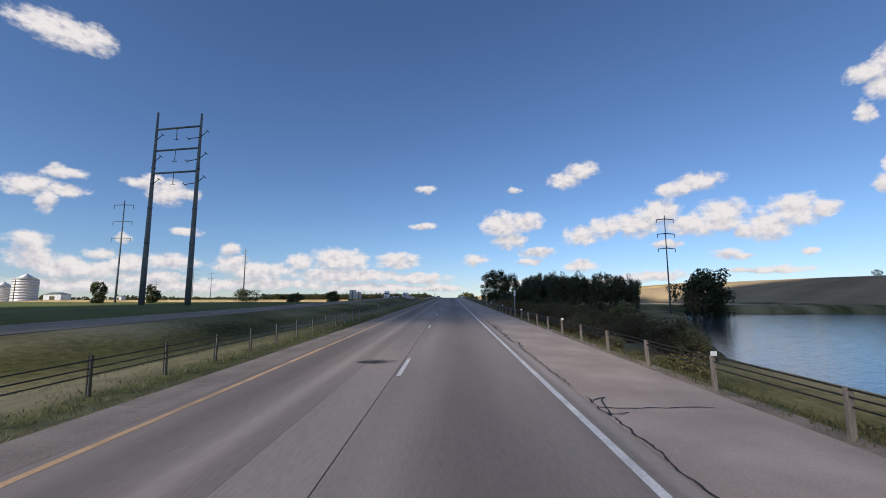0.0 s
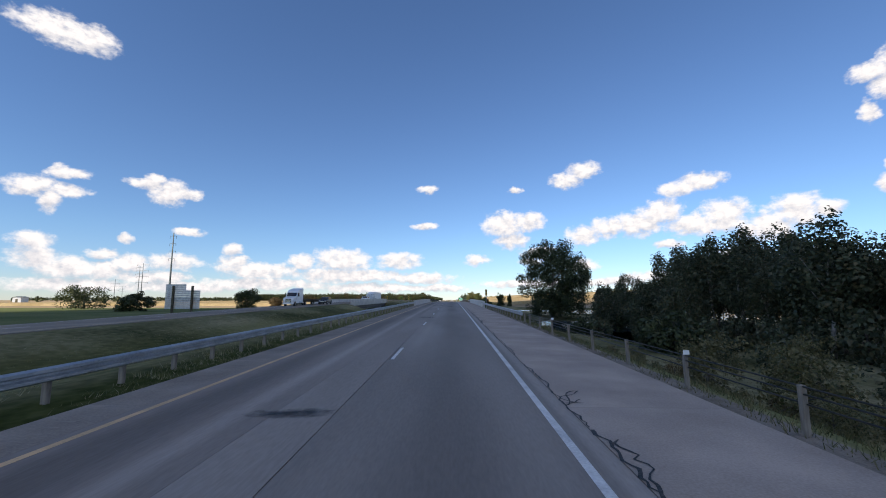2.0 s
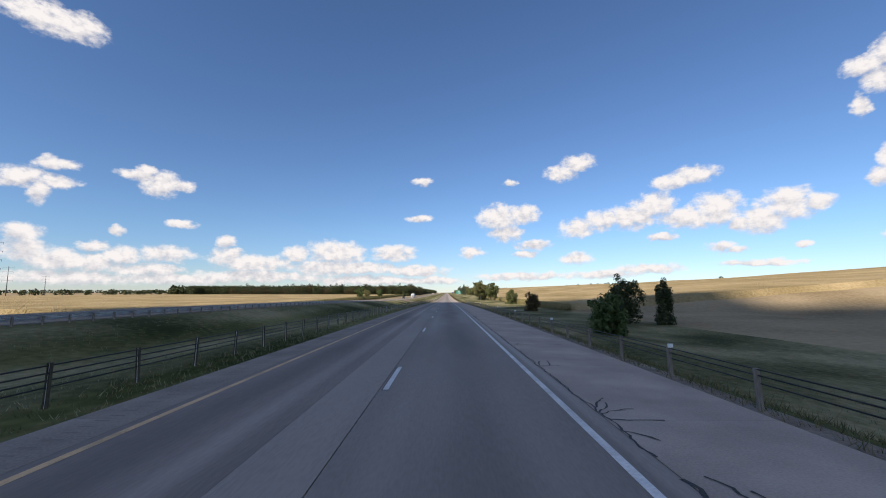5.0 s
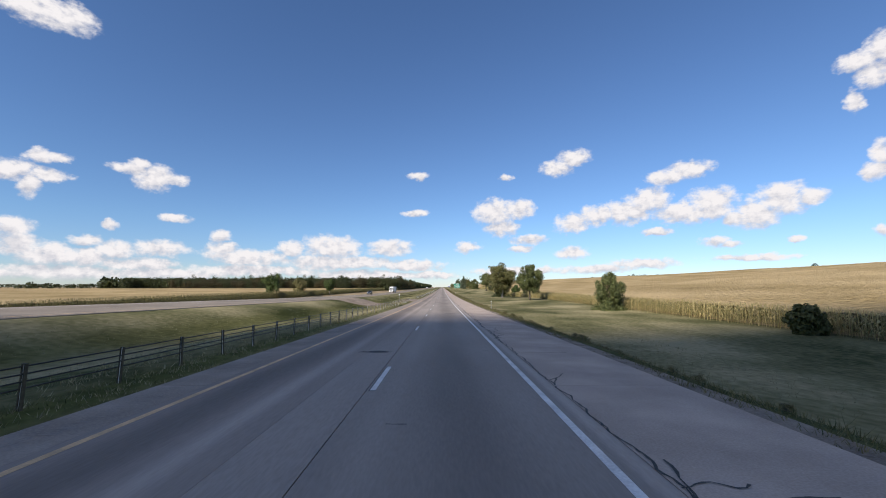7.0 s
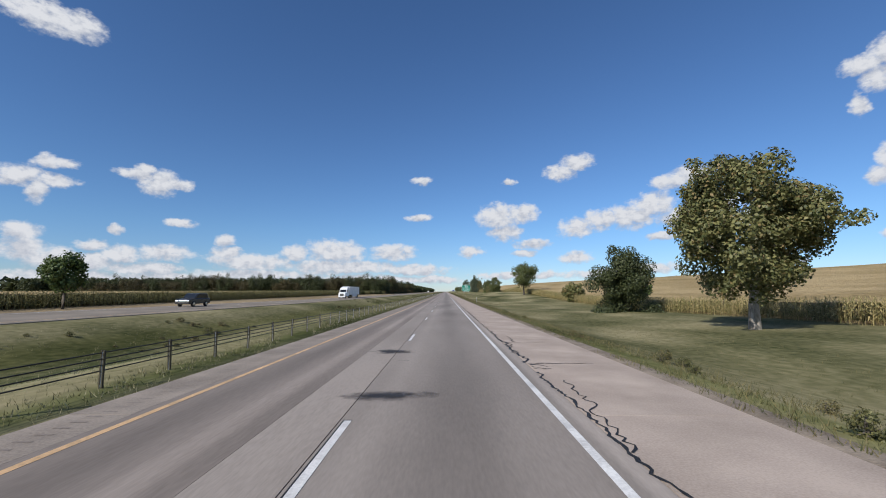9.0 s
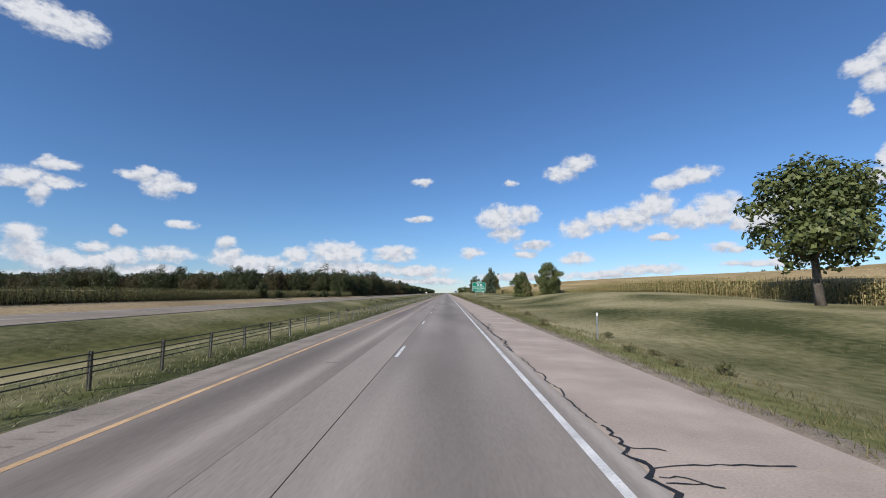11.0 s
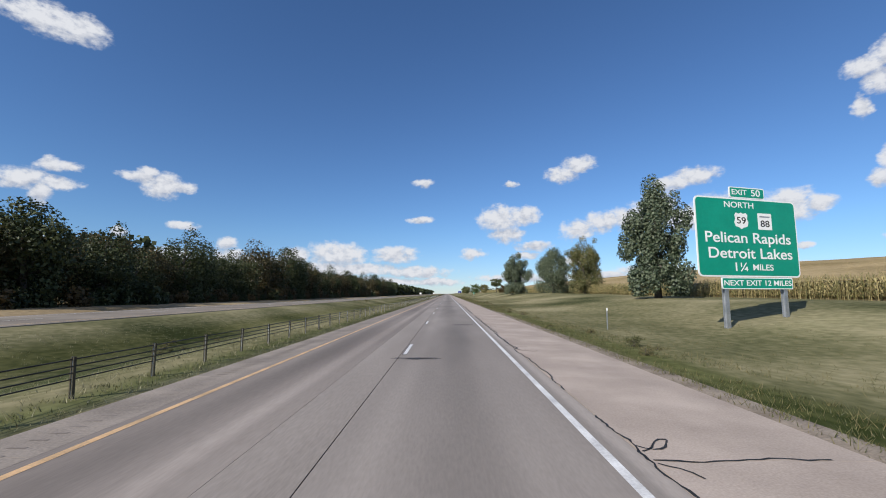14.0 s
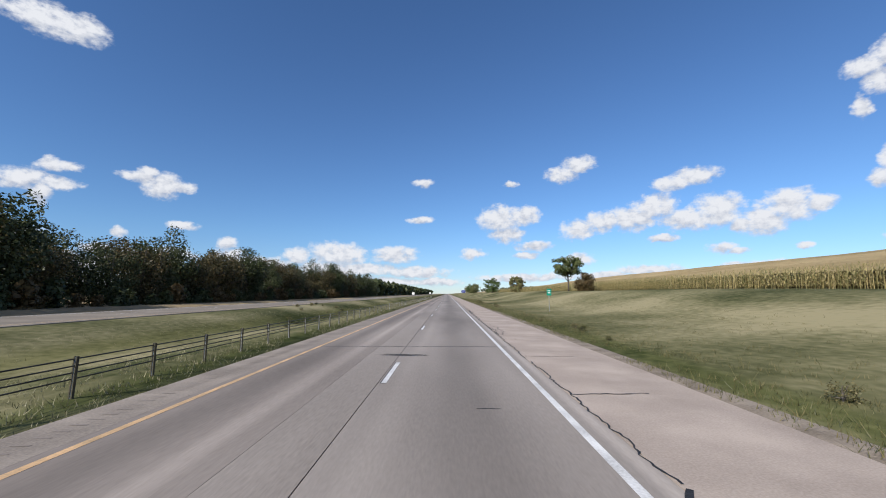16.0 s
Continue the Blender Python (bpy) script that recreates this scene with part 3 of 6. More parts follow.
def cracks():
    """Tar sealed cracks: along the seam, across the shoulder, and tangled knots."""
    rng = np.random.RandomState(11)
    v, f = [], []
    y = -40.0
    while y < 1280:
        kind, n = rng.rand(), rng.randint(36, 100)
        wide, sway = (0.075, 0.09) if kind < 0.42 else (0.055, 0.06) if kind < 0.65 else (0.034, 0.04)
        pts, x = [], 2.53
        for k in range(n):
            x += rng.uniform(-sway, sway * 1.05) + (2.55 - x) * 0.28
            pts.append((x, y + k * 0.125))
        if y + n * 0.125 < 205 or y > 278:
            ribbon(v, f, pts, wide, 0.004, rng)
        if 0.30 < kind < 0.62 and not 190 < y < 278:            # strands that wander beside the seam and meet it again
            for strand in range(rng.randint(1, 4)):
                a, m = y + rng.uniform(0, n * 0.06), rng.randint(14, 44)
                x, pts = 2.6, []
                for k in range(m):
                    x = min(max(x + rng.uniform(-0.13, 0.14), 2.54), 3.15)
                    pts.append((x, a + k * 0.15))
                ribbon(v, f, pts, 0.036, 0.0045, rng)
        y += n * 0.125 + (rng.uniform(0.2, 2.0) if rng.rand() < 0.3 else 0)
    for k in range(236):
        yj = -42.0 + 5.6 * k
        if rng.rand() < 0.62:
            reach = rng.uniform(0.8, 2.9)
            yy, pts = yj, []
            for q in range(int(reach / 0.16)):
                yy += rng.uniform(-0.05, 0.05)
                pts.append((2.56 + q * 0.16, yy))
            if len(pts) > 2:
                ribbon(v, f, pts, 0.038, 0.005, rng)
        if rng.rand() < 0.40:            # knot of cracks where joint and seam meet
            for b in range(rng.randint(2, 5)):
                a = rng.uniform(-1.2, 1.2)
                x0, y0, pts = 2.56, yj + rng.uniform(-0.9, 0.9), []
                for q in range(rng.randint(5, 10)):
                    pts.append((x0, y0))
                    x0 += 0.11 * math.cos(a)
                    y0 += 0.2 * math.sin(a)
                    a += rng.uniform(-0.5, 0.5)
                ribbon(v, f, pts, 0.034, 0.0055, rng)
    for k in range(70):                  # short marks on the lanes
        y0, x0 = rng.uniform(0, 1250), rng.uniform(-5.0, 1.6)
        ribbon(v, f, [(x0 + q * 0.12, y0 + rng.uniform(-0.015, 0.015)) for q in range(rng.randint(3, 7))], 0.03, 0.003, rng)
    for y0 in (225.0, 276.5, 1131.0):    # full width joints
        ribbon(v, f, [(-5.5 + q * 0.3, y0 + rng.uniform(-0.07, 0.07)) for q in range(27)], 0.07, 0.003, rng)
    tagged(new("crack_sealer", mesh_of("crack_sealer", v, f, M_TAR)), "black tar sealer in crooked pavement cracks", "crack sealer", kind="stuff")


cracks()


def stain_material():
    mt = bpy.data.materials.new("oil_stain")
    mt.use_nodes = True
    nt = mt.node_tree
    N, L = nt.nodes.new, nt.links.new
    b = nt.nodes["Principled BSDF"]
    b.inputs["Base Color"].default_value = (0.018, 0.017, 0.018, 1)
    b.inputs["Roughness"].default_value = 0.65
    co = N("ShaderNodeTexCoord")
    ln = N("ShaderNodeVectorMath")
    ln.operation = "LENGTH"
    L(co.outputs["Object"], ln.inputs[0])
    nz = N("ShaderNodeTexNoise")
    nz.inputs["Scale"].default_value, nz.inputs["Detail"].default_value, nz.inputs["Roughness"].default_value = 3.5, 6, 0.7
    wd = N("ShaderNodeNewGeometry")
    L(wd.outputs["Position"], nz.inputs["Vector"])
    mr = N("ShaderNodeMath")
    mr.operation = "MULTIPLY_ADD"
    L(nz.outputs["Fac"], mr.inputs[0])
    mr.inputs[1].default_value = -2.2
    L(ln.outputs["Value"], mr.inputs[2])
    rg = N("ShaderNodeMapRange")
    L(mr.outputs[0], rg.inputs[0])
    rg.inputs[1].default_value, rg.inputs[2].default_value, rg.inputs[3].default_value, rg.inputs[4].default_value = -0.1, -0.85, 0.0, 0.75
    L(rg.outputs[0], b.inputs["Alpha"])
    return mt


M_STAIN = stain_material()
disc = [(math.cos(k * math.tau / 20), math.sin(k * math.tau / 20), 0) for k in range(20)]
stain_me = mesh_of("oil_stain", disc, [tuple(range(20))], M_STAIN)
STAINS = ((13.7, -2.8), (35, -2.5), (55.5, -2.3), (109.8, -2.1), (142.3, -2.7), (173.6, -2.1), (208.8, -0.1), (215.2, -3.0), (281.6, 1.4), (450, -1.1), (490, -2.7), (518.7, 0.8),
          (561, -1.8), (567.3, -1.3), (593.1, -1.4), (632.6, -2.1), (625.8, -1.3), (809.3, -2.6), (813, -2.0), (845.5, -2.2), (873.5, -2.0), (908.8, 1.1), (985.8, -1.3), (1128.6, -1.9), (1001.1, 0.9), (1091, -1.9))
rng = np.random.RandomState(5)
for y, x in STAINS:
    st = part("oil_stain", stain_me, M_STAIN, road, "dark oily stain")
    st.location, st.scale, st.rotation_euler = (x, y, 0.006), (rng.uniform(0.7, 1.25), rng.uniform(0.3, 0.62), 1), (0, 0, rng.uniform(-0.15, 0.15))


# ------------------------------------------------------------------ bridges
def parapet(name, x, y0, y1, side, z=0.0):
    """Concrete bridge rail with a sloped roadway face; side is +1 with the road on its left."""
    t = thing(name, "weathered pale concrete bridge parapet", "parapet", "bridge parapets", kind="structure")
    sec = [(0, 0.0), (0.0, 0.12), (0.10, 0.32), (0.16, 0.98), (0.20, 1.02), (0.42, 1.02), (0.46, 0.98), (0.46, -0.75), (0.0, -0.75)]
    step = 6.0
    n = int(round((y1 - y0) / step))
    for k in range(n):
        a, b = y0 + k * (y1 - y0) / n + 0.008, y0 + (k + 1) * (y1 - y0) / n - 0.008
        part("panel", profile([(x + side * px, z + pz) for px, pz in sec], a, b), M_PARAPET, t)
    return t


rail = parapet("parapet_right", 5.58, 207.4, 260.5, 1)
part("kerb_wedge", profile([(5.44, -0.02), (5.46, 0.10), (5.57, 0.30), (5.57, -0.02)], 206.4, 209.2), M_PARAPET, rail)
part("drain_box", boxed(5.66, 5.72, 209.6, 209.82, 0.62, 0.80, bevel=0.015), M_POST, rail, "small dark steel box")
parapet("parapet_left", -7.1, 218.0, 276.3, -1)
parapet("parapet_opposite_near", -27.35, 246.0, 305.0, 1, 0.2)
parapet("parapet_opposite_far", -39.65, 252.0, 316.0, -1, 0.2)


def bridge_deck(name, x0, x1, y0, y1, z):
    t = thing(name, "dark steel girders under a concrete bridge deck", "bridge deck", kind="structure")
    part("deck", boxed(x0, x1, y0, y1, z - 0.62, z - 0.36), M_PARAPET, t)
    n = 4
    for k in range(n):
        gx = x0 + 0.5 + k * (x1 - x0 - 1.0) / (n - 1)
        bm = boxed(gx - 0.03, gx + 0.03, y0, y1, z - 1.75, z - 0.62)
        box(bm, gx - 0.22, gx + 0.22, y0, y1, z - 1.80, z - 1.75)
        part("girder", bm, M_GIRDER, t)
    for q in (0.33, 0.67):
        yc = y0 + q * (y1 - y0)
        part("pier_cap", boxed(x0 + 0.4, x1 - 0.4, yc - 0.5, yc + 0.5, z - 2.6, z - 1.80), M_PARAPET, t)
        for k in range(3):
            px = x0 + 1.4 + k * (x1 - x0 - 2.8) / 2
            part("pier_column", tubed([(px, yc, -7.0), (px, yc, z - 2.6)], [0.4, 0.4], 12), M_PARAPET, t)
    for yc in (y0, y1):
        part("abutment", boxed(x0 + 0.1, x1 - 0.1, yc - 0.6, yc + 0.6, -7.0, z - 1.80), M_PARAPET, t)
    return t


kerb = thing("kerb", "low pale concrete kerb behind the bridge parapet", "kerb", kind="structure")
part("kerb_stone", profile([(-7.45, -0.1), (-7.45, 0.16), (-7.4, 0.2), (-7.2, 0.2), (-7.09, 0.12), (-7.09, -0.1)], 276.6, 280.0), M_PARAPET, kerb)
bridge_deck("bridge_deck", -7.4, 6.0, 204.0, 279.0, 0.0)
bridge_deck("bridge_deck_opposite", -40.0, -27.0, 244.0, 318.0, 0.2)


# ------------------------------------------------------------------ barriers
def post_mesh():
    bm = bmesh.new()
    box(bm, -0.042, -0.014, -0.03, 0.03, -0.5, 0.84)
    box(bm, 0.014, 0.042, -0.03, 0.03, -0.5, 0.84)
    box(bm, -0.014, 0.014, -0.012, 0.012, -0.5, 0.82)
    me = bpy.data.meshes.new("post")
    bm.to_mesh(me)
    bm.free()
    me.materials.append(M_POST)
    me.materials.append(M_SIGNWHITE)
    for p in me.polygons:
        if abs(p.center.x) < 0.013 and p.center.z > 0:
            p.material_index = 1
    return me


def timber_mesh():
    me = bpy.data.meshes.new("post")
    bm = boxed(-0.05, 0.05, -0.045, 0.045, -0.6, 0.80, bevel=0.012)
    bm.to_mesh(me)
    bm.free()
    me.materials.append(M_WOODPOST)
    return me


def reflector_mesh():
    me = bpy.data.meshes.new("reflector")
    bm = boxed(-0.075, 0.075, -0.05, -0.03, 0.0, 0.11, bevel=0.006)
    box(bm, -0.02, 0.02, -0.03, 0.03, -0.02, 0.09)
    bm.to_mesh(me)
    bm.free()
    me.materials.append(M_SIGNWHITE)
    return me


POST, TIMBER, REFLECTOR = post_mesh(), timber_mesh(), reflector_mesh()


def cable_barrier(x, y0, y1, gap, mesh, cables, label, group, mat):
    t = thing("cable_barrier", label, "cable barrier", group)
    zb = lambda y: float(ground_z(x, y))
    n = int((y1 - y0) / gap)
    r = random.Random(int(y0))
    for k in range(n + 1):
        y = y0 + k * gap
        p = part("post", mesh, mat, t)
        p.matrix_basis = pose(x, y, zb(y), r.uniform(-1.6, 1.6), r.uniform(-2.2, 2.2), r.uniform(-6, 6))
        if mesh is TIMBER and k % 4 == 3:
            part("reflector", REFLECTOR, M_SIGNWHITE, t, "small white reflector plate").location = (x, y, zb(y) + 0.80)
    for h in cables:
        bm = bmesh.new()
        m = max(int((y1 - y0) / (gap * 2)), 2)
        pts = [(x + 0.02 * (-1) ** int(h * 20), y0 + q * (y1 - y0) / m, zb(y0 + q * (y1 - y0) / m) + h) for q in range(m + 1)]
        tube(bm, pts, [0.016] * len(pts), 4)
        part("cable", bm, M_CABLE, t, "taut steel cable")
    return t


LEFT_X = -8.2
HEIGHTS = (0.36, 0.50, 0.64, 0.78)
cable_barrier(LEFT_X, -36.7, 114, 2.407, POST, (0.42, 0.56, 0.74), "low wire cable barrier on dark posts in the median grass", "median barriers", M_POST)
cable_barrier(LEFT_X, 284.84, 577, 2.407, POST, HEIGHTS, "wire cable barrier on dark steel posts in the median grass", "median barriers", M_POST)
cable_barrier(LEFT_X, 600.0, 1320, 2.407, POST, HEIGHTS, "long wire cable barrier on dark steel posts beside the shoulder", "median barriers", M_POST)
cable_barrier(5.98, -40.2, 166, 3.364, TIMBER, (0.50, 0.66, 0.78), "sagging wire cable barrier on weathered timber posts", "shoulder barriers", M_WOODPOST)
cable_barrier(5.98, 286, 473, 3.3, TIMBER, (0.50, 0.66, 0.78), "wire cable barrier on weathered timber posts above the field", "shoulder barriers", M_WOODPOST)


def far_posts():
    bm = bmesh.new()
    for k in range(280):
        y = 1322 + k * 2.407
        z = float(ground_z(LEFT_X, y))
        box(bm, LEFT_X - 0.05, LEFT_X + 0.05, y - 0.035, y + 0.035, z - 0.3, z + 0.84)
    for h in HEIGHTS:
        z = float(ground_z(LEFT_X, 1700)) + h
        box(bm, LEFT_X - 0.012, LEFT_X + 0.012, 1320, 2000, z - 0.012, z + 0.012)
    me = bpy.data.meshes.new("far_cable_barrier")
    bm.to_mesh(me)
    bm.free()
    me.materials.append(M_POST)
    tagged(new("far_cable_barrier", me), "distant stretch of dark median cable barrier posts", "cable barrier", kind="stuff")


far_posts()


def guardrail(x0, y0, x1, y1, facing, label):
    """Steel W-beam on timber posts; facing +1 turns the beam to the left."""
    t = thing("guardrail", label, "guardrail", "bridge approach guardrails")
    L = math.hypot(x1 - x0, y1 - y0)
    turn = -math.degrees(math.atan2(x1 - x0, y1 - y0))
    sec = [(0.00, 0.44), (-0.075, 0.48), (-0.075, 0.54), (-0.01, 0.575), (-0.01, 0.615), (-0.075, 0.65), (-0.075, 0.71), (0.00, 0.75),
           (0.012, 0.74), (-0.058, 0.70), (-0.058, 0.66), (0.004, 0.62), (0.004, 0.57), (-0.058, 0.53), (-0.058, 0.49), (0.012, 0.45)]
    n = max(int(round(L / 3.8)), 1)
    step = L / n
    me = bpy.data.meshes.new("beam")
    bm = profile([(facing * a, b) for a, b in sec], -0.03, step + 0.03)
    bm.to_mesh(me)
    bm.free()
    me.materials.append(M_STEEL)
    pm = bpy.data.meshes.new("post")
    bm = boxed(-0.055, 0.055, -0.06, 0.06, -0.8, 0.70, bevel=0.012)
    bm.to_mesh(pm)
    bm.free()
    pm.materials.append(M_WOODPOST)
    for k in range(n):
        q = k / n
        X, Y = x0 + (x1 - x0) * q, y0 + (y1 - y0) * q
        b = part("beam", me, M_STEEL, t)
        b.matrix_basis = pose(X, Y, 0.0 + 0.003 * (k % 2), 0, 0, turn)
        for h in (0.0, 0.5):
            X2, Y2 = x0 + (x1 - x0) * (q + h / n), y0 + (y1 - y0) * (q + h / n)
            p = part("post", pm, M_WOODPOST, t)
            p.matrix_basis = pose(X2 + facing * 0.13, Y2, min(0.0, float(ground_z(X2 + facing * 0.13, Y2)) + 0.12), 0, 0, turn)
    return t


guardrail(-8.15, 118, -7.15, 217.5, -1, "long galvanised guardrail leading to the bridge parapet")
guardrail(5.98, 168, 5.72, 207.2, 1, "galvanised guardrail with timber posts before the bridge")
guardrail(5.72, 261, 6.0, 284, 1, "galvanised guardrail with timber posts after the bridge")


guardrail(-26.95, 306, -26.6, 425, 1, "long galvanised guardrail beside the opposite carriageway")


def bar_marker(name, x, y, h0, h1, w, lean, label):
    """Striped hazard marker on a steel post."""
    z = float(ground_z(x, y))
    t = thing(name, label, "hazard marker", "hazard markers", at=(x, y, 0))
    part("post", boxed(-0.035, 0.035, 0.02, 0.07, z - 0.2, h1 - 0.2), M_STEEL, t)
    part("plate", boxed(-w / 2, w / 2, -0.01, 0.02, h0, h1, bevel=0.004), M_AMBER, t, "yellow reflective plate")
    n = 3
    pitch = (h1 - h0) / 2.6
    for k in range(-1, n):                # slanting bands cut off at the plate's edge
        bm = bmesh.new()
        lo = h0 + (k + 0.25) * pitch
        a, b = (lo, lo + w) if lean < 0 else (lo + w, lo)
        top = pitch * 0.5
        pts = [(-w / 2, a), (w / 2, b), (w / 2, b + top), (-w / 2, a + top)]
        for limit, sign in ((h0 + 0.01, 1), (h1 - 0.01, -1)):
            out = []
            for p, q in zip(pts, pts[1:] + pts[:1]):
                din, dout = sign * (p[1] - limit), sign * (q[1] - limit)
                if din >= 0:
                    out.append(p)
                if din * dout < 0:
                    e = din / (din - dout)
                    out.append((p[0] + (q[0] - p[0]) * e, p[1] + (q[1] - p[1]) * e))
            pts = out
        if len(pts) > 2:
            bm.faces.new([bm.verts.new((p[0], -0.014, p[1])) for p in pts])
            part("stripe", bm, M_BLACK, t, "black slanting stripe")
        else:
            bm.free()
    return t


bar_marker("bridge_marker", 6.28, 207.3, 1.96, 3.05, 0.34, -1, "black and yellow striped bridge marker on a steel post")
bar_marker("bridge_marker", -8.6, 218.5, 1.2, 2.15, 0.36, 1, "black and yellow striped bridge marker beside the median rail")
bar_marker("bridge_marker", -9.6, 282.8, 1.35, 1.75, 0.16, 1, "yellow striped marker on a tall post in the median")
bar_marker("bridge_marker", -26.4, 304.0, 1.3, 2.2, 0.36, 1, "yellow striped marker by the opposite bridge rail")
bar_marker("rail_end_marker", -8.2, 117.2, 0.28, 0.92, 0.5, 1, "striped marker plate on the guardrail end")


# ------------------------------------------------------------------ signs
def lettering(text, size, x, z, parent, mat=None, label="", y=-0.016, align="CENTER", wide=1.3):
    cu = bpy.data.curves.new("lettering", "FONT")
    cu.body, cu.size, cu.align_x, cu.align_y, cu.extrude, cu.offset = text, size, align, "CENTER", 0.002, 0.012 * size
    ob = bpy.data.objects.new("lettering", cu)
    scene.collection.objects.link(ob)
    me = bpy.data.meshes.new_from_object(ob.evaluated_get(bpy.context.evaluated_depsgraph_get()))
    bpy.data.objects.remove(ob)
    me.materials.clear()
    me.materials.append(mat or M_SIGNWHITE)
    p = part("lettering", me, mat, parent, label or "white lettering")
    p.matrix_basis = pose(x, y, z, 90, 0, 0) @ Matrix.Diagonal((wide, 1, 1, 1))
    return p


def rounded(x0, x1, z0, z1, r, y0, y1):
    """A plate with round corners, upright, facing -y."""
    bm = bmesh.new()
    pts = []
    for cx, cz, a0 in ((x1 - r, z1 - r, 0), (x0 + r, z1 - r, 90), (x0 + r, z0 + r, 180), (x1 - r, z0 + r, 270)):
        for k in range(5):
            a = radians(a0 + k * 22.5)
            pts.append((cx + r * math.cos(a), cz + r * math.sin(a)))
    a = [bm.verts.new((x, y0, z)) for x, z in pts]
    b = [bm.verts.new((x, y1, z)) for x, z in pts]
    n = len(pts)
    bm.faces.new(a[::-1])
    bm.faces.new(b)
    for k in range(n):
        bm.faces.new((a[k], a[(k + 1) % n], b[(k + 1) % n], b[k]))
    bmesh.ops.recalc_face_normals(bm, faces=bm.faces)
    return bm


def guide_sign():
    x, y = 18.5, 996.8
    g = float(ground_z(x, y))
    t = thing("guide_sign", "large green exit guide sign with white lettering on two steel posts", "road sign", at=(x, y, g), turn=15)
    W, B, H = 8.0, 2.85, 4.9                     # width, underside, height of the main panel
    part("panel", rounded(-W / 2, W / 2, B, B + H, 0.3, 0.0, 0.05), M_SIGNWHITE, t, "white border of the panel")
    part("panel_face", rounded(-W / 2 + 0.09, W / 2 - 0.09, B + 0.09, B + H - 0.09, 0.25, -0.008, -0.002), M_SIGN, t, "green reflective face")
    part("exit_tab", rounded(-1.27, 1.53, B + H + 0.02, B + H + 0.72, 0.1, 0.0, 0.05), M_SIGNWHITE, t)
    part("exit_tab_face", rounded(-1.20, 1.46, B + H + 0.08, B + H + 0.66, 0.08, -0.008, -0.002), M_SIGN, t)
    part("lower_plate", rounded(-2.33, 3.27, B - 0.74, B - 0.03, 0.1, 0.0, 0.05), M_SIGNWHITE, t)
    part("lower_plate_face", rounded(-2.26, 3.20, B - 0.68, B - 0.09, 0.08, -0.008, -0.002), M_SIGN, t)
    for px in (-1.93, 2.73):
        bm = boxed(px - 0.13, px + 0.13, 0.06, 0.10, -0.6, B + H - 0.1)
        box(bm, px - 0.02, px + 0.02, 0.10, 0.26, -0.6, B + H - 0.1)
        box(bm, px - 0.13, px + 0.13, 0.26, 0.30, -0.6, B + H - 0.1)
        part("post", bm, M_STEEL, t, "galvanised steel beam post")
    for k in range(5):
        part("brace", boxed(-W / 2 + 0.2, W / 2 - 0.2, 0.05, 0.06, B + 0.4 + k, B + 0.5 + k), M_STEEL, t)
    lettering("EXIT", 0.46, -0.50, B + H + 0.37, t)
    lettering("50", 0.60, 0.80, B + H + 0.37, t)
    lettering("NORTH", 0.52, -0.60, B + 4.45, t)
    lettering("Pelican Rapids", 0.92, 0.0, B + 2.38, t)
    lettering("Detroit Lakes", 0.92, 0.10, B + 1.42, t)
    lettering("1\u00bc", 0.74, -0.75, B + 0.58, t)
    lettering("MILES", 0.52, 0.95, B + 0.58, t)
    lettering("NEXT EXIT 12 MILES", 0.46, 0.47, B - 0.385, t)
    shield = [(-0.40, 0.30), (-0.30, 0.44), (-0.12, 0.38), (0, 0.46), (0.12, 0.38), (0.30, 0.44), (0.40, 0.30), (0.36, 0.10), (0.43, -0.12), (0.36, -0.34), (0.14, -0.40), (0, -0.50), (-0.14, -0.40), (-0.36, -0.34), (-0.43, -0.12), (-0.36, 0.10)]
    bm = bmesh.new()
    a = [bm.verts.new((-0.50 + 1.28 * px, -0.016, B + 3.50 + 1.10 * pz)) for px, pz in shield]
    b = [bm.verts.new((-0.50 + 1.28 * px, -0.009, B + 3.50 + 1.10 * pz)) for px, pz in shield]
    bm.faces.new(a[::-1])
    for k in range(len(a)):
        bm.faces.new((a[k], a[(k + 1) % len(a)], b[(k + 1) % len(a)], b[k]))
    bmesh.ops.recalc_face_normals(bm, faces=bm.faces)
    part("route_shield", bm, M_SIGNWHITE, t, "white route shield")
    part("route_plate", rounded(0.82, 1.94, B + 2.98, B + 4.02, 0.06, -0.016, -0.009), M_SIGNWHITE, t, "white county route plate")
    lettering("59", 0.58, -0.50, B + 3.48, t, M_BLACK, "black numerals", -0.021)
    lettering("88", 0.58, 1.38, B + 3.34, t, M_BLACK, "black numerals", -0.021)
    part("caption_bar", boxed(0.98, 1.80, -0.020, -0.017, B + 3.76, B + 3.84), M_STEEL, t)
    return t


guide_sign()


def sign_back(x, y):
    """The unpainted back of a guide sign that faces the other way."""
    g = float(ground_z(x, y))
    t = thing("highway_sign", "ribbed aluminium back of a guide sign facing away", "road sign", at=(x, y, g), turn=6)
    for k in range(12):
        part("panel", boxed(-3.0, 0.5 if k > 8 else 3.0, -0.03, 0.02, 2.2 + k * 0.37, 2.2 + k * 0.37 + 0.34, bevel=0.01), M_STEEL, t)
    for px in (-1.6, 1.7):
        part("post", boxed(px - 0.16, px + 0.16, -0.34, -0.04, -0.6, 6.3), M_POST, t, "dark steel post")
    return t


sign_back(-48.5, 208)


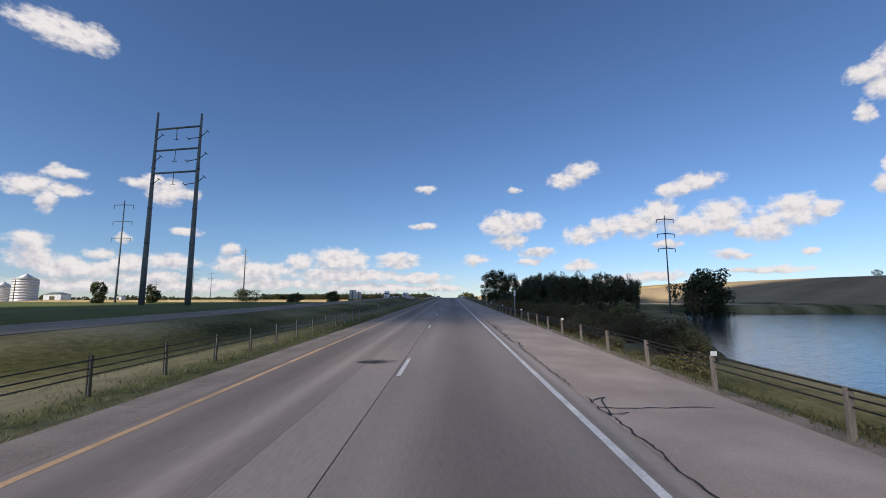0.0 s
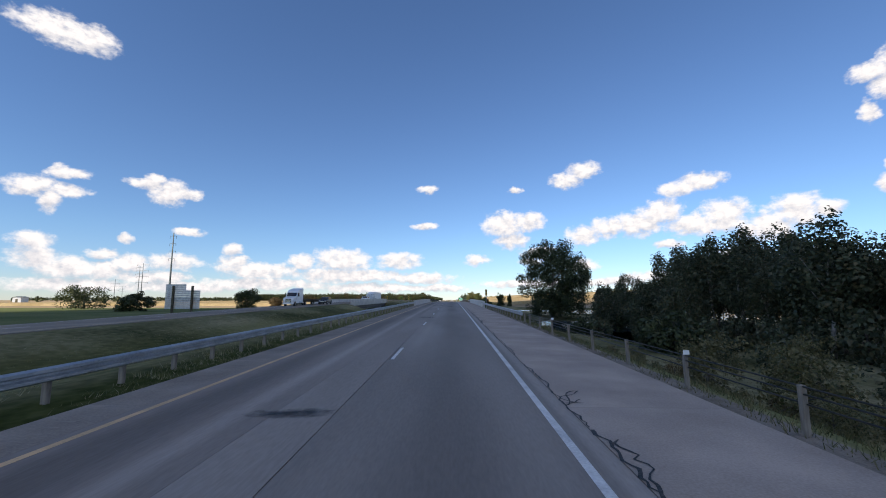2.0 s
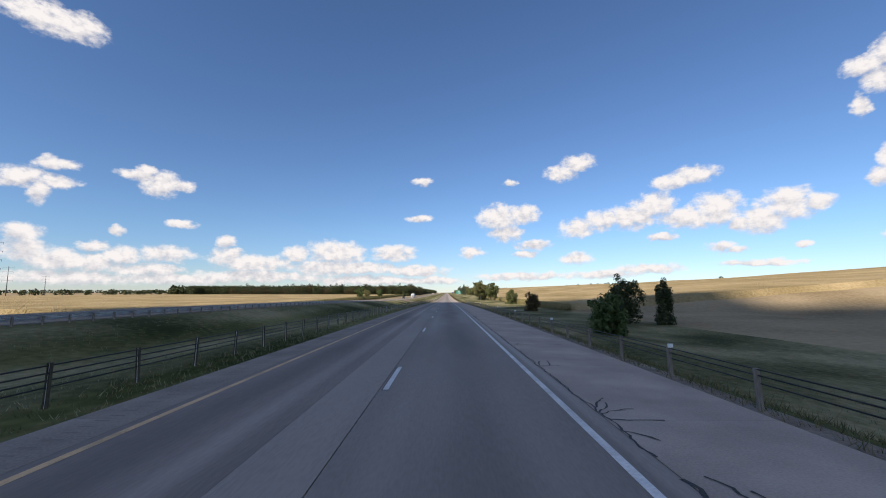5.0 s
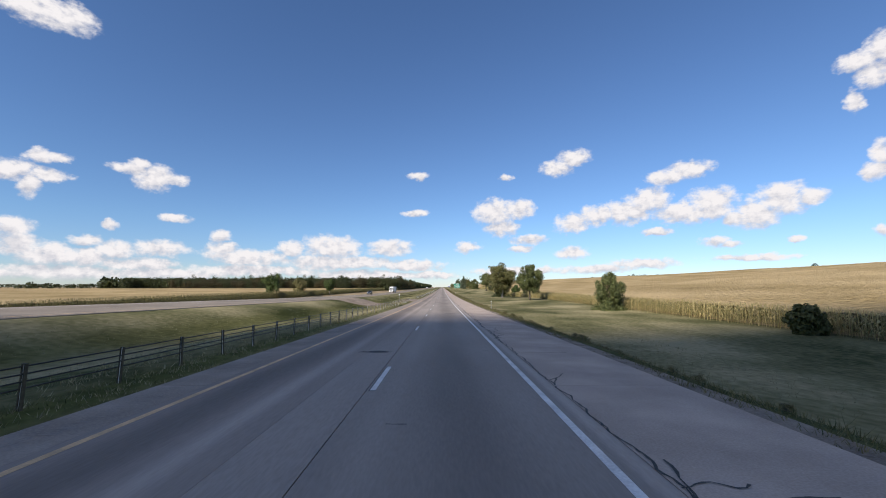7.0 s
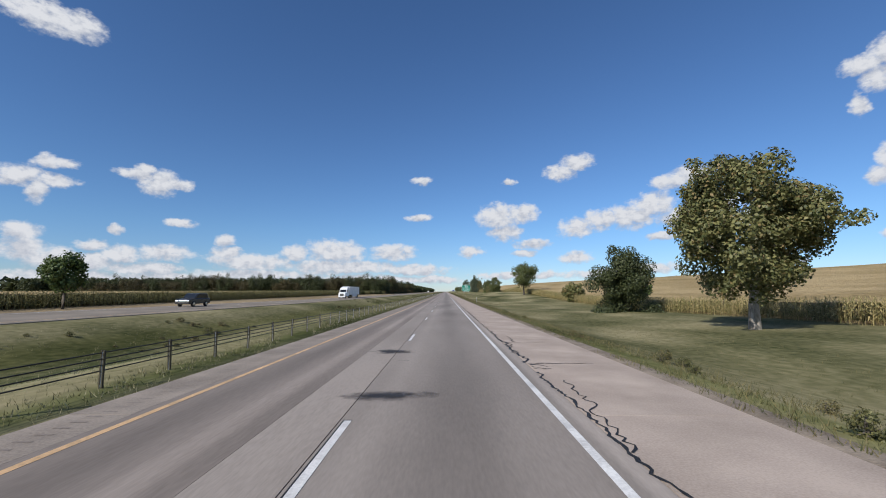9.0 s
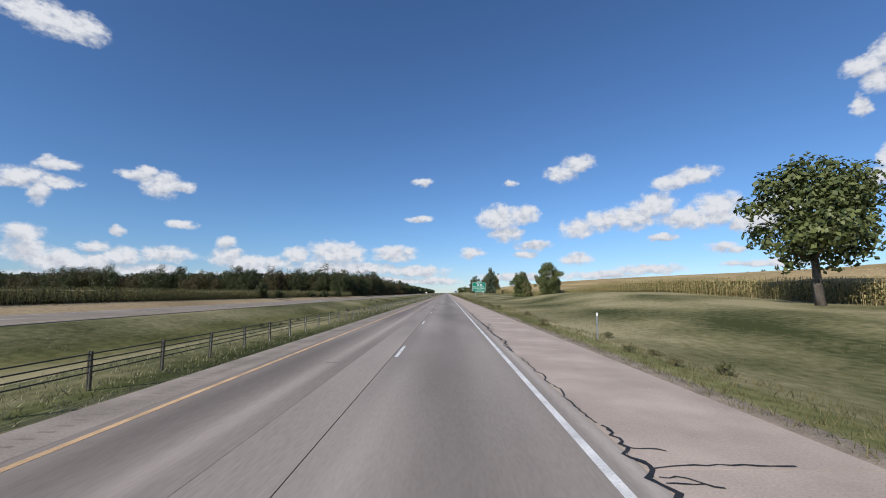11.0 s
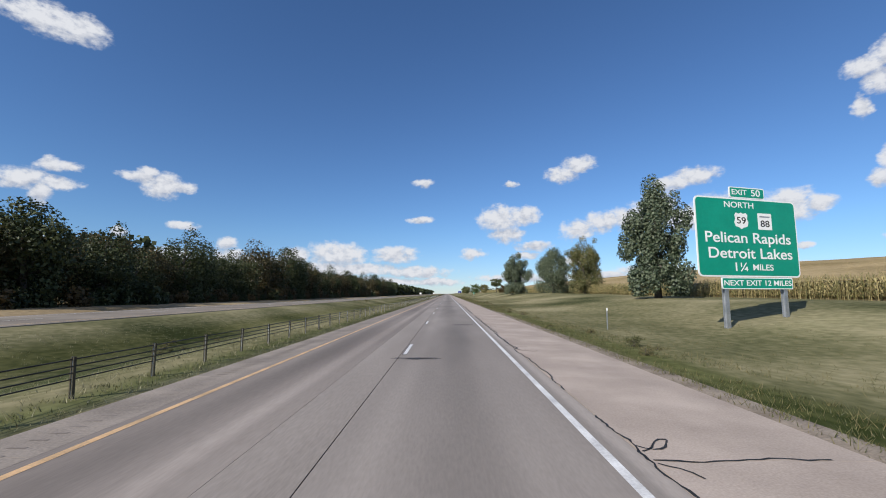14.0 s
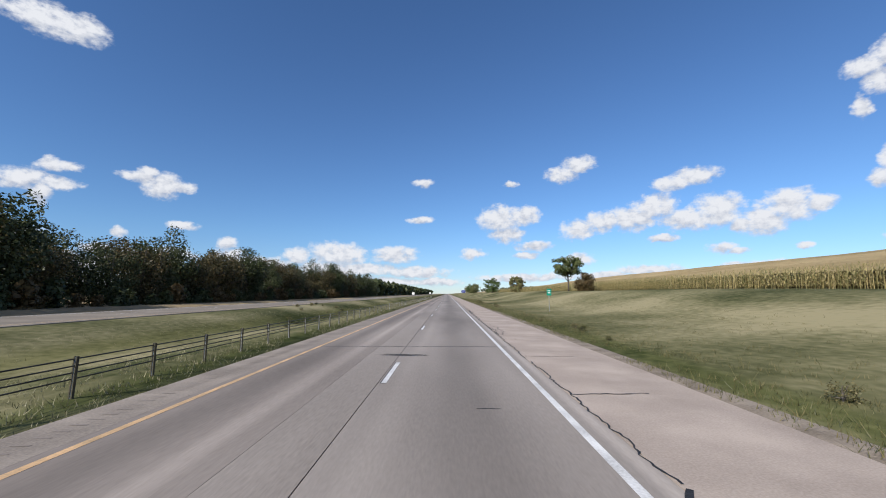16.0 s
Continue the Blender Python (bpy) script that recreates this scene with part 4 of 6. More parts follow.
def small_sign(name, x, y, h, w, ph, mat, label, category="road sign", turn=0, bars=0):
    g = float(ground_z(x, y))
    t = thing(name, label, category, at=(x, y, g), turn=turn)
    part("post", boxed(-0.03, 0.03, 0.0, 0.05, -0.4, h - 0.05), M_STEEL, t)
    part("plate", rounded(-w / 2, w / 2, h - ph, h, min(w, ph) * 0.12, -0.02, -0.004), mat, t)
    for k in range(bars):
        part("bar", boxed(-w * 0.3, w * 0.3, -0.028, -0.022, h - ph * (0.3 + 0.3 * k) - 0.05, h - ph * (0.3 + 0.3 * k) + 0.04), M_SIGNWHITE, t, "illegible white bar")
    return t


small_sign("marker_plate", 6.7, 45.5, 2.75, 0.2, 0.62, M_SIGNWHITE, "tall narrow white marker plate on a thin post", "marker")
small_sign("marker_plate", 12.0, 1163, 2.7, 0.55, 0.8, M_SIGN, "small green reference sign on a thin steel post", "road sign", bars=2)
small_sign("marker_plate", -14.0, 606, 2.3, 0.22, 0.5, M_SIGNWHITE, "white marker plate on a post in the median", "marker")
small_sign("service_sign", 17.0, 1560, 5.2, 4.2, 2.6, M_SIGNBLUE, "distant blue service sign by the shoulder", "road sign", bars=2)
small_sign("warning_sign", -44.0, 1640, 4.4, 3.2, 3.0, M_SIGNWHITE, "distant pale sign beside the opposite carriageway", "road sign")
small_sign("warning_sign", -25.0, 1700, 4.0, 2.2, 2.2, M_SIGNWHITE, "distant pale sign in the median", "road sign")
for x, y in ((10.0, 998), (7.6, 540), (7.6, 720), (7.6, 780), (-45.0, 640), (-45.0, 880), (-24.5, 1120), (7.3, 88)):
    small_sign("delineator", x, y, 1.35, 0.09, 0.16, M_SIGNWHITE, "slim roadside delineator post with a pale reflector", "delineator")


# ------------------------------------------------------------------ trees
def crown_mesh(name, w, z0, z1, blobs, leaves, leaf, mat, seed, flat=0.0, taper=0.0, clump=0.24, rough=0.2):
    """Leaves in many clumps spread over an uneven crown, w wide, from z0 to z1."""
    rg = np.random.RandomState(seed)
    d = rg.normal(size=(blobs, 3))
    d /= np.linalg.norm(d, axis=1)[:, None]
    rad = rg.uniform(0.25, 1.0, blobs) ** 0.45
    rad *= 0.86 + rough * np.sin(d[:, 0] * 3.1 + seed) * np.cos(d[:, 1] * 2.7 + seed * 2) + 0.13 * np.sin(d[:, 2] * 5 + d[:, 0] * 3 + seed * 3)
    c = d * rad[:, None]
    half, mid = (z1 - z0) / 2, (z0 + z1) / 2
    rb = clump * rg.uniform(0.5, 1.4, blobs)
    c *= 1.08 - rb[:, None] * 0.75
    c[:, :2] *= (1 - taper * (c[:, 2:3] * 0.5 + 0.5))
    c[:, 2] = np.where(c[:, 2] < 0, c[:, 2] * (1 - flat), c[:, 2])
    if z0 < 0.06 * z1:                    # crowns that reach the ground keep a full skirt
        k = blobs // 5
        c[:k, 2] = rg.uniform(-0.92, -0.6, k)
        ang, out = rg.uniform(0, 6.28, k), rg.uniform(0.2, 0.72, k)
        c[:k, 0], c[:k, 1] = np.cos(ang) * out, np.sin(ang) * out
    size = np.array([w / 2, w / 2, half])
    pick = rg.choice(blobs, leaves, p=rb ** 2 / (rb ** 2).sum())
    n = rg.normal(size=(leaves, 3))
    n /= np.linalg.norm(n, axis=1)[:, None]
    pos = (c[pick] + n * (rb[pick] * rg.uniform(0.1, 1.0, leaves) ** 0.4)[:, None]) * size
    pos[:, 2] += mid
    pos[:, 2] = np.maximum(pos[:, 2], max(z0, 0.05))
    nor = n + rg.normal(size=(leaves, 3)) * 0.5 + np.array([0, 0, 0.3])
    nor /= np.linalg.norm(nor, axis=1)[:, None]
    t = np.cross(nor, rg.normal(size=(leaves, 3)))
    t /= np.linalg.norm(t, axis=1)[:, None]
    b = np.cross(nor, t)
    s = leaf * rg.uniform(0.55, 1.3, leaves)[:, None]
    fold = nor * s * rg.uniform(0.05, 0.3, leaves)[:, None]
    q = np.stack([pos - t * s * 0.62, pos - b * s * 0.42 + fold, pos + t * s * 0.62, pos + b * s * 0.42 + fold], 1).reshape(-1, 3)
    f = np.arange(leaves * 4).reshape(-1, 4)
    me = bpy.data.meshes.new(name)
    me.vertices.add(len(q))
    me.vertices.foreach_set("co", q.astype(np.float32).ravel())
    me.loops.add(leaves * 4)
    me.loops.foreach_set("vertex_index", f.ravel().astype(np.int32))
    me.polygons.add(leaves)
    me.polygons.foreach_set("loop_start", (np.arange(leaves) * 4).astype(np.int32))
    me.polygons.foreach_set("loop_total", np.full(leaves, 4, np.int32))
    me.materials.append(mat)
    me.update(calc_edges=True)
    me.validate()
    return me, (c * size + np.array([0, 0, mid]))


def trunk_mesh(h, r, centres, seed, mat, limbs=9, lean=0.02):
    rg = random.Random(seed)
    bm = bmesh.new()
    pts = [(0, 0, -0.5)]
    x = y = 0.0
    for k in range(1, 7):
        x += rg.uniform(-lean, lean) * h
        y += rg.uniform(-lean, lean) * h
        pts.append((x, y, h * k / 6))
    tube(bm, pts, [r * 1.45, r * 1.0, r * 0.86, r * 0.7, r * 0.52, r * 0.32, r * 0.1], 8)
    order = list(range(len(centres)))
    rg.shuffle(order)
    for i in order[:limbs]:
        c = Vector(centres[i])
        k = min(max(int((c.z / h) * 6 * rg.uniform(0.55, 0.8)), 2), 5)
        a = Vector(pts[k])
        m1 = a.lerp(c, 0.5) + Vector((0, 0, -0.05 * h * rg.random()))
        tube(bm, [a, m1, c], [r * 0.42, r * 0.26, r * 0.07], 5)
    me = bpy.data.meshes.new("trunk")
    bm.to_mesh(me)
    bm.free()
    me.materials.append(mat)
    return me


def tree(name, x, y, h, w, mat, seed, label, category="tree", bare=0.14, blobs=60, leaves=9000, leaf=0.33, flat=0.0, taper=0.0, bark=None, clump=0.24, group=""):
    t = thing(name, label, category, group, at=(x, y, float(ground_z(x, y)) - 0.04), turn=(seed * 47) % 360)
    me, cs = crown_mesh("crown", w, h * bare, h, blobs, leaves, leaf, mat, seed, flat, taper, clump)
    part("trunk", trunk_mesh(h * 0.82, max(0.07, h * (0.012 if bark is M_BIRCH and h < 15 else 0.022)), cs, seed, bark or M_BARK), bark or M_BARK, t)
    part("crown", me, mat, t, "leafy crown")
    return t


def bush(name, x, y, h, w, mat, seed, label, leaves=5000, leaf=0.3, group=""):
    return tree(name, x, y, h, w, mat, seed, label, "bush", bare=-0.12, blobs=46, leaves=leaves, leaf=leaf, flat=0.0, clump=0.26, group=group)


# along the right verge, in driving order
tree("tree", 37.5, 266, 22.5, 16.5, LEAF_DARK, 2, "tall dark green cottonwood tree on the pond bank", blobs=95, leaves=18000, leaf=0.32, bare=0.02, clump=0.18)
tree("tree", 26.1, 241.4, 20.0, 23.0, LEAF_DARK, 3, "broad dark green cottonwood tree beside the bridge and pond", blobs=150, leaves=34000, leaf=0.32, bare=0.0, clump=0.155)
tree("tree", 103, 170, 22.5, 25, LEAF_DARK, 4, "round dark green tree on the pond dyke", leaves=7000, leaf=0.8, bare=0.03)
tree("bare_tree", 92, 160, 12, 10, LEAF_RUST, 9, "half-bare grey tree beside the pond", leaves=900, leaf=0.4, bare=0.2)
bush("willow_bush", 27.0, 66, 4.8, 5.4, LEAF_OLIVE, 5, "yellowing willow bush on the pond bank", leaves=14000, leaf=0.2)
bush("willow_bush", 23, 96, 3.0, 6.0, LEAF_DARK, 6, "dark brush on the embankment foot")
bush("willow_bush", 25, 122, 4.5, 8.0, LEAF_DARK, 7, "dark green brush on the embankment foot")
bush("willow_bush", 21, 146, 3.6, 6.5, LEAF_PINE, 8, "dark brush below the cable barrier")
bush("willow_bush", 20, 172, 4.0, 7.5, LEAF_DARK, 12, "dark green brush below the guardrail")
bush("willow_bush", 19, 192, 3.6, 6.5, LEAF_DARK, 13, "dark low brush beside the bridge")
bush("willow_bush", 31, 206, 5.0, 9.0, LEAF_DARK, 14, "dark brush on the pond shore")
bush("bush", 19.3, 388, 6.0, 5.0, LEAF_GREEN, 15, "round green bush beside the field")
tree("tree", 33, 414, 9.5, 7.5, LEAF_DARK, 16, "dense dark green tree beside the pond field", leaves=6000, bare=0.02)
tree("tree", 38.5, 411, 8.2, 4.0, LEAF_DARK, 17, "slim dark green tree beside the pond field", leaves=4000, bare=0.02)
bush("bush", 28.7, 477, 7.0, 6.4, LEAF_RUST, 19, "rust brown bush at the corn field edge", leaves=6500)
bush("bush", 36.0, 515, 3.4, 3.9, LEAF_DARK, 20, "small dark bush in front of the corn")
tree("bush", 34.6, 560, 9.0, 8.4, LEAF_MID, 21, "tall rounded green and yellow bush in front of the corn", "bush", bare=-0.1, leaves=20000, leaf=0.22, blobs=90, taper=0.38, clump=0.2)
tree("tree", 30.7, 620, 13.0, 10.6, LEAF_MID, 22, "full green roadside tree before the corn field", leaves=36000, leaf=0.21, blobs=110, bare=0.07, clump=0.18)
tree("tree", 25.4, 651, 15.8, 15.4, LEAF_OLIVE, 23, "large olive-yellow tree with an open crown and pale trunk", leaves=42000, leaf=0.25, blobs=135, bare=0.12, clump=0.17, bark=M_BIRCH)
bush("bush", 30.6, 686.5, 11.8, 13.6, LEAF_DARK, 24, "big dense dark green tree clump", leaves=34000, leaf=0.26)
tree("tree", 34.2, 797, 15.5, 12.5, LEAF_MID, 25, "uneven green tree with a tall side limb", leaves=8000, leaf=0.42)
tree("tree", 33.0, 892, 11.6, 10.8, LEAF_MID, 26, "full round green roadside tree with a skirt to the ground", leaves=30000, leaf=0.23, blobs=115, bare=0.0, taper=0.12, clump=0.19)
tree("tree", 32.4, 940.0, 12.4, 9.4, LEAF_MID, 27, "round green tree leaning over the corn edge", leaves=26000, leaf=0.25, blobs=110, bare=0.0, taper=0.22, clump=0.2)
tree("tree", 31.0, 918, 6.8, 4.4, LEAF_OLIVE, 28, "small yellowing tree beside the corn", leaves=5000, bare=0.05)
tree("tree", 28.1, 1027, 17.8, 10.6, LEAF_SILVER, 29, "tall silvery green poplar behind the guide sign", leaves=24000, leaf=0.29, blobs=100, bare=0.02, taper=0.35, clump=0.19)
tree("tree", 37.4, 1084, 16.2, 12.8, LEAF_OLIVE, 30, "tall green and yellow tree beside the corn field", leaf=0.25, leaves=24000, blobs=110, bare=0.03, clump=0.19)
tree("tree", 32.8, 1100, 15.2, 13.6, LEAF_SILVER, 31, "silvery green rounded roadside tree", leaves=23000, leaf=0.29, blobs=95, bare=0.02, taper=0.3)
tree("tree", 24.6, 1120.6, 14.8, 11.6, LEAF_SILVER, 32, "silvery green tree with a tall leaning top", leaves=30000, leaf=0.27, blobs=120, bare=0.0, clump=0.19)
tree("tree", 28.2, 1210, 8.6, 7.4, LEAF_MID, 33, "umbrella-shaped green tree on bare limbs at the field edge", leaves=9000, leaf=0.24, bare=0.36, blobs=60, clump=0.22)
bush("bush", 31.2, 1208, 4.6, 5.4, LEAF_RUST, 34, "dense brown bush at the foot of a tree", leaves=7000, leaf=0.2)
for k, (x, y, h, w) in enumerate(((27, 1275, 7, 6.5), (26, 1355, 9, 11), (24, 1480, 9, 12), (26, 1580, 10, 14), (30, 1700, 11, 16), (41, 705, 6.5, 6), (38, 740, 7, 6.5))):
    tree("tree", x, y, h, w, LEAF_GREEN if k % 2 else LEAF_OLIVE, 40 + k, "distant roadside tree with a green crown", leaves=2500, leaf=0.55, bare=0.04, group="far verge trees")
for k, (x, y) in enumerate(((105, 426), (111, 431), (117, 427), (122, 430))):
    tree("tree", x, y, 13.6 + (k % 2) * 1.2, 11.5, LEAF_DARK, 60 + k, "dark tree in a clump behind the pond", leaves=3500, leaf=0.7, bare=0.0, flat=0, group="pond tree clump")

# left, beyond the opposite carriageway
tree("tree", -60.1, 618.5, 9.6, 6.2, LEAF_GREEN, 70, "young green tree beside the opposite carriageway", leaves=5000, bare=0.15)
tree("tree", -61.7, 652, 8.2, 6.2, LEAF_OLIVE, 71, "young yellowing tree beside the opposite carriageway", leaves=4500, bare=0.1)
tree("tree", -55.5, 676, 9.0, 6.6, LEAF_GREEN, 72, "young green tree at the field edge", leaves=5000, bare=0.12)
bush("bush", -58, 887, 5.4, 5.0, LEAF_DARK, 73, "dark bush beside the opposite carriageway")
for k, (x, y, h, w) in enumerate(((-57, 898, 2.6, 3.6), (-57, 930, 2.4, 4.4), (-56, 946, 2.8, 5.0), (-57, 972, 3.2, 5.5))):
    bush("bush", x, y, h, w, LEAF_DARK, 160 + k, "low dark bush at the corn field edge", group="field edge bushes")
for k, (x, y, h, w, m) in enumerate(((-150, 300, 11, 22, LEAF_DARK), (-92, 318, 9.5, 15, LEAF_DARK), (-84, 344, 6, 8, LEAF_DARK), (-90, 374, 10, 9.5, LEAF_DARK), (-165, 190, 12, 8, LEAF_DARK), (-150, 205, 9, 9, LEAF_DARK), (-110, 390, 7, 10, LEAF_RUST), (-100, 262, 6, 12, LEAF_DARK))):
    tree("tree", x, y, h, w, m, 80 + k, "dark hedgerow tree beyond the opposite carriageway", leaves=4000, leaf=0.5, bare=0.0, flat=0, group="hedgerow trees")


def dead_tree(x, y, h):
    """Bare grey stem with a few forked limbs."""
    t = thing("dead_tree", "bare grey dead tree with forked limbs", "tree", at=(x, y, float(ground_z(x, y))))
    part("trunk", tubed([(0, 0, -0.3), (0.1, 0, h * 0.4), (-0.1, 0, h * 0.75), (0.1, 0, h)], [0.22, 0.17, 0.1, 0.03], 8), M_BARK, t)
    for z, dx, dz in ((0.45, 1.3, 0.30), (0.55, -0.9, 0.28), (0.68, 1.0, 0.2)):
        part("limb", tubed([(0, 0, h * z), (dx * 0.6, 0.2, h * (z + dz * 0.5)), (dx, 0.1, h * (z + dz))], [0.09, 0.06, 0.02], 6), M_BARK, t)


dead_tree(-62, 356, 7.5)
dead_tree(-66, 352, 4.5)


def forest(places, masters):
    """Copies of a few masters, each turned and sized a little."""
    r = random.Random(7)
    for x, y, s in places:
        m = masters[r.randrange(len(masters))]
        c = copy_thing(m, Matrix.Identity(4))
        s *= r.uniform(0.78, 1.18)
        c.matrix_basis = pose(x, y, float(ground_z(x, y)) - 0.05, 0, 0, r.uniform(0, 360)) @ Matrix.Diagonal((s, s, s * r.uniform(0.93, 1.08), 1))


r = random.Random(3)
pines = [tree("plantation_tree", 40 + 4 * k, 160, 13.4, 6.4, LEAF_PINE, 100 + k, "tall dark plantation tree with a thin pale trunk", leaves=4000, leaf=0.31, bare=0.12, blobs=40, flat=0, bark=M_BIRCH, clump=0.3, group="plantation") for k in range(4)]
spots = [(36.5 + 4.2 * i + r.uniform(-1, 1), 158 + 4.3 * j + r.uniform(-1.2, 1.2), 1.0 if j < 12 else 0.68) for i in range(9) for j in range(19) if (i < 4 or j < 3) and (j < 12 or (i + j) % 2)]
spots += [(26 + r.uniform(-1, 5), 190 + 5 * k, 0.8) for k in range(4)]
forest(spots[4:], pines)
scrub = [bush("undergrowth_bush", 37 + 3 * k, 156, 5.0, 5.4, LEAF_PINE, 110 + k, "dark undergrowth bush below the plantation", leaves=900, leaf=0.42, group="plantation undergrowth") for k in range(2)]
forest([(34.5 + r.uniform(-1.5, 2), 158 + 3.2 * k, r.uniform(0.6, 1.0)) for k in range(25)] + [(36 + 4 * k, 155 + r.uniform(-1, 1), 1.0) for k in range(9)]
       + [(r.uniform(15, 31), 84 + 3.3 * k, r.uniform(0.35, 0.75)) for k in range(36)], scrub)

brush = [bush("embankment_brush", 24 + 3 * k, 104 + 7 * k, 3.2, 4.6, (LEAF_RUST, LEAF_WEED)[k], 150 + k, "brown tangled brush on the embankment", leaves=4200, leaf=0.12, group="embankment brush") for k in range(2)]
spots = [(r.uniform(11, 20 + 0.24 * (y - 30)), y + r.uniform(-2, 2), r.uniform(0.45, 1.05)) for y in [34 + 0.62 * k for k in range(200)]]
forest([(x, y, q) for x, y, q in spots if lake(x, y) < 0.15] + [(r.uniform(9, 13), 20 + 1.6 * k, r.uniform(0.2, 0.4)) for k in range(90)], brush)

oaks = [tree("woodland_tree", -70 - 3 * k, 1024 + 8 * k, 17.0, 15.0, (LEAF_DARK, LEAF_OAK, LEAF_DARK, LEAF_OAK)[k], 120 + k, "dense dark woodland tree at the edge of the woods", leaves=6000, leaf=0.46, bare=0.0, blobs=64, flat=0, clump=0.29, group="woodland edge") for k in range(4)]
spots = [(-69 - r.uniform(0, 3), 1022 + 8.0 * k, r.uniform(0.85, 1.08) * (1.12 if 12 < k < 21 else 1.02) * (1 + 0.07 * math.sin(k * 1.15) + 0.07 * math.sin(k * 0.47))) for k in range(2, 60) if k % 9 != 3] + [(-80 - r.uniform(0, 4), 1026 + 9.5 * k, r.uniform(0.85, 1.15)) for k in range(48)]
spots += [(-88 - 9 * k, 1040 + r.uniform(-5, 5), r.uniform(0.9, 1.2)) for k in range(30)]
spots += [(-86 - 10 * k, 1020 + r.uniform(-5, 8), r.uniform(0.8, 1.15)) for k in range(28)]
forest(spots, oaks)
shrubs = [bush("woodland_shrub", -63 - 2 * k, 1020 + 5 * k, 3.6, 5.0, (LEAF_DARK, LEAF_RUST)[k], 130 + k, "low shrub along the edge of the woods", leaves=520, leaf=0.52, group="woodland shrubs") for k in range(2)]
forest([(-62.5 - r.uniform(0, 3), 1028 + 4.2 * k, r.uniform(0.6, 1.3)) for k in range(90)] + [(-80 - 6 * k, 1012 + r.uniform(-3, 3), r.uniform(0.7, 1.3)) for k in range(50)], shrubs)


def far_woods():
    """Woods that nobody could count, out to the skyline."""
    rg = np.random.RandomState(77)
    spots = []
    for k in range(160):
        spots.append((-72 - rg.uniform(0, 14), 1500 + k * 8.5, 17))
    for k in range(80):
        spots.append((-84 - 5.2 * k + rg.uniform(-2, 2), 1078 + rg.uniform(-5, 5), 18))
    for k in range(330):
        spots.append((-440 + rg.uniform(-8, 8) - 0.63 * k, 1060 + 2.4 * k + rg.uniform(-12, 12), 17))
    for k in range(170):
        spots.append((-70 - 14 * k + rg.uniform(-6, 6), 2450 + rg.uniform(-80, 80), 18))
    for k in range(150):
        spots.append((-2200 + 13 * k + rg.uniform(-20, 20), 3300 + rg.uniform(-300, 300), 16))
    for k in range(290):
        y = 280 + 8 * k + rg.uniform(-5, 5)
        if math.sin(y / 95) + 0.5 * math.sin(y / 37) > 0.1:
            spots.append((350 + rg.uniform(-22, 22), y, rg.uniform(3, 6.5)))
    for k in range(60):
        spots.append((60 + 12 * k, 2700 + rg.uniform(-60, 60), 12))
    for k in range(110):
        spots.append((-900 + rg.uniform(-60, 60) + 3 * k, -100 + 14 * k, rg.uniform(6, 13)))
    qs = []
    for x, y, h in spots:
        close = x > -480 and y < 1420
        m = 420 if close else 60
        g = float(ground_z(x, y))
        far = 1.0 if abs(y - 1300) < 500 and x > -500 else 1.7
        p = rg.normal(size=(m, 3))
        p /= np.linalg.norm(p, axis=1)[:, None]
        p *= rg.uniform(0.6, 1.0, (m, 1)) * np.array([h * 0.48 * far, h * 0.42, h * 0.5])
        p += np.array([x, y, g + h * 0.5])
        p[:, 2] = np.maximum(p[:, 2], g + 0.5)
        a = rg.normal(size=(m, 3))
        a /= np.linalg.norm(a, axis=1)[:, None]
        b = np.cross(a, rg.normal(size=(m, 3)))
        b /= np.linalg.norm(b, axis=1)[:, None]
        s = h * rg.uniform(0.09, 0.2, (m, 1)) * (0.32 if close else 1.0)
        qs.append(np.stack([p - a * s, p - b * s, p + a * s, p + b * s], 1).reshape(-1, 3))
    q = np.concatenate(qs)
    f = np.arange(len(q)).reshape(-1, 4)
    me = mesh_of("far_woods", q, f, LEAF_DARK)
    tagged(new("far_woods", me), "distant dark green woods and hedges on the skyline", "woods", kind="stuff")


far_woods()


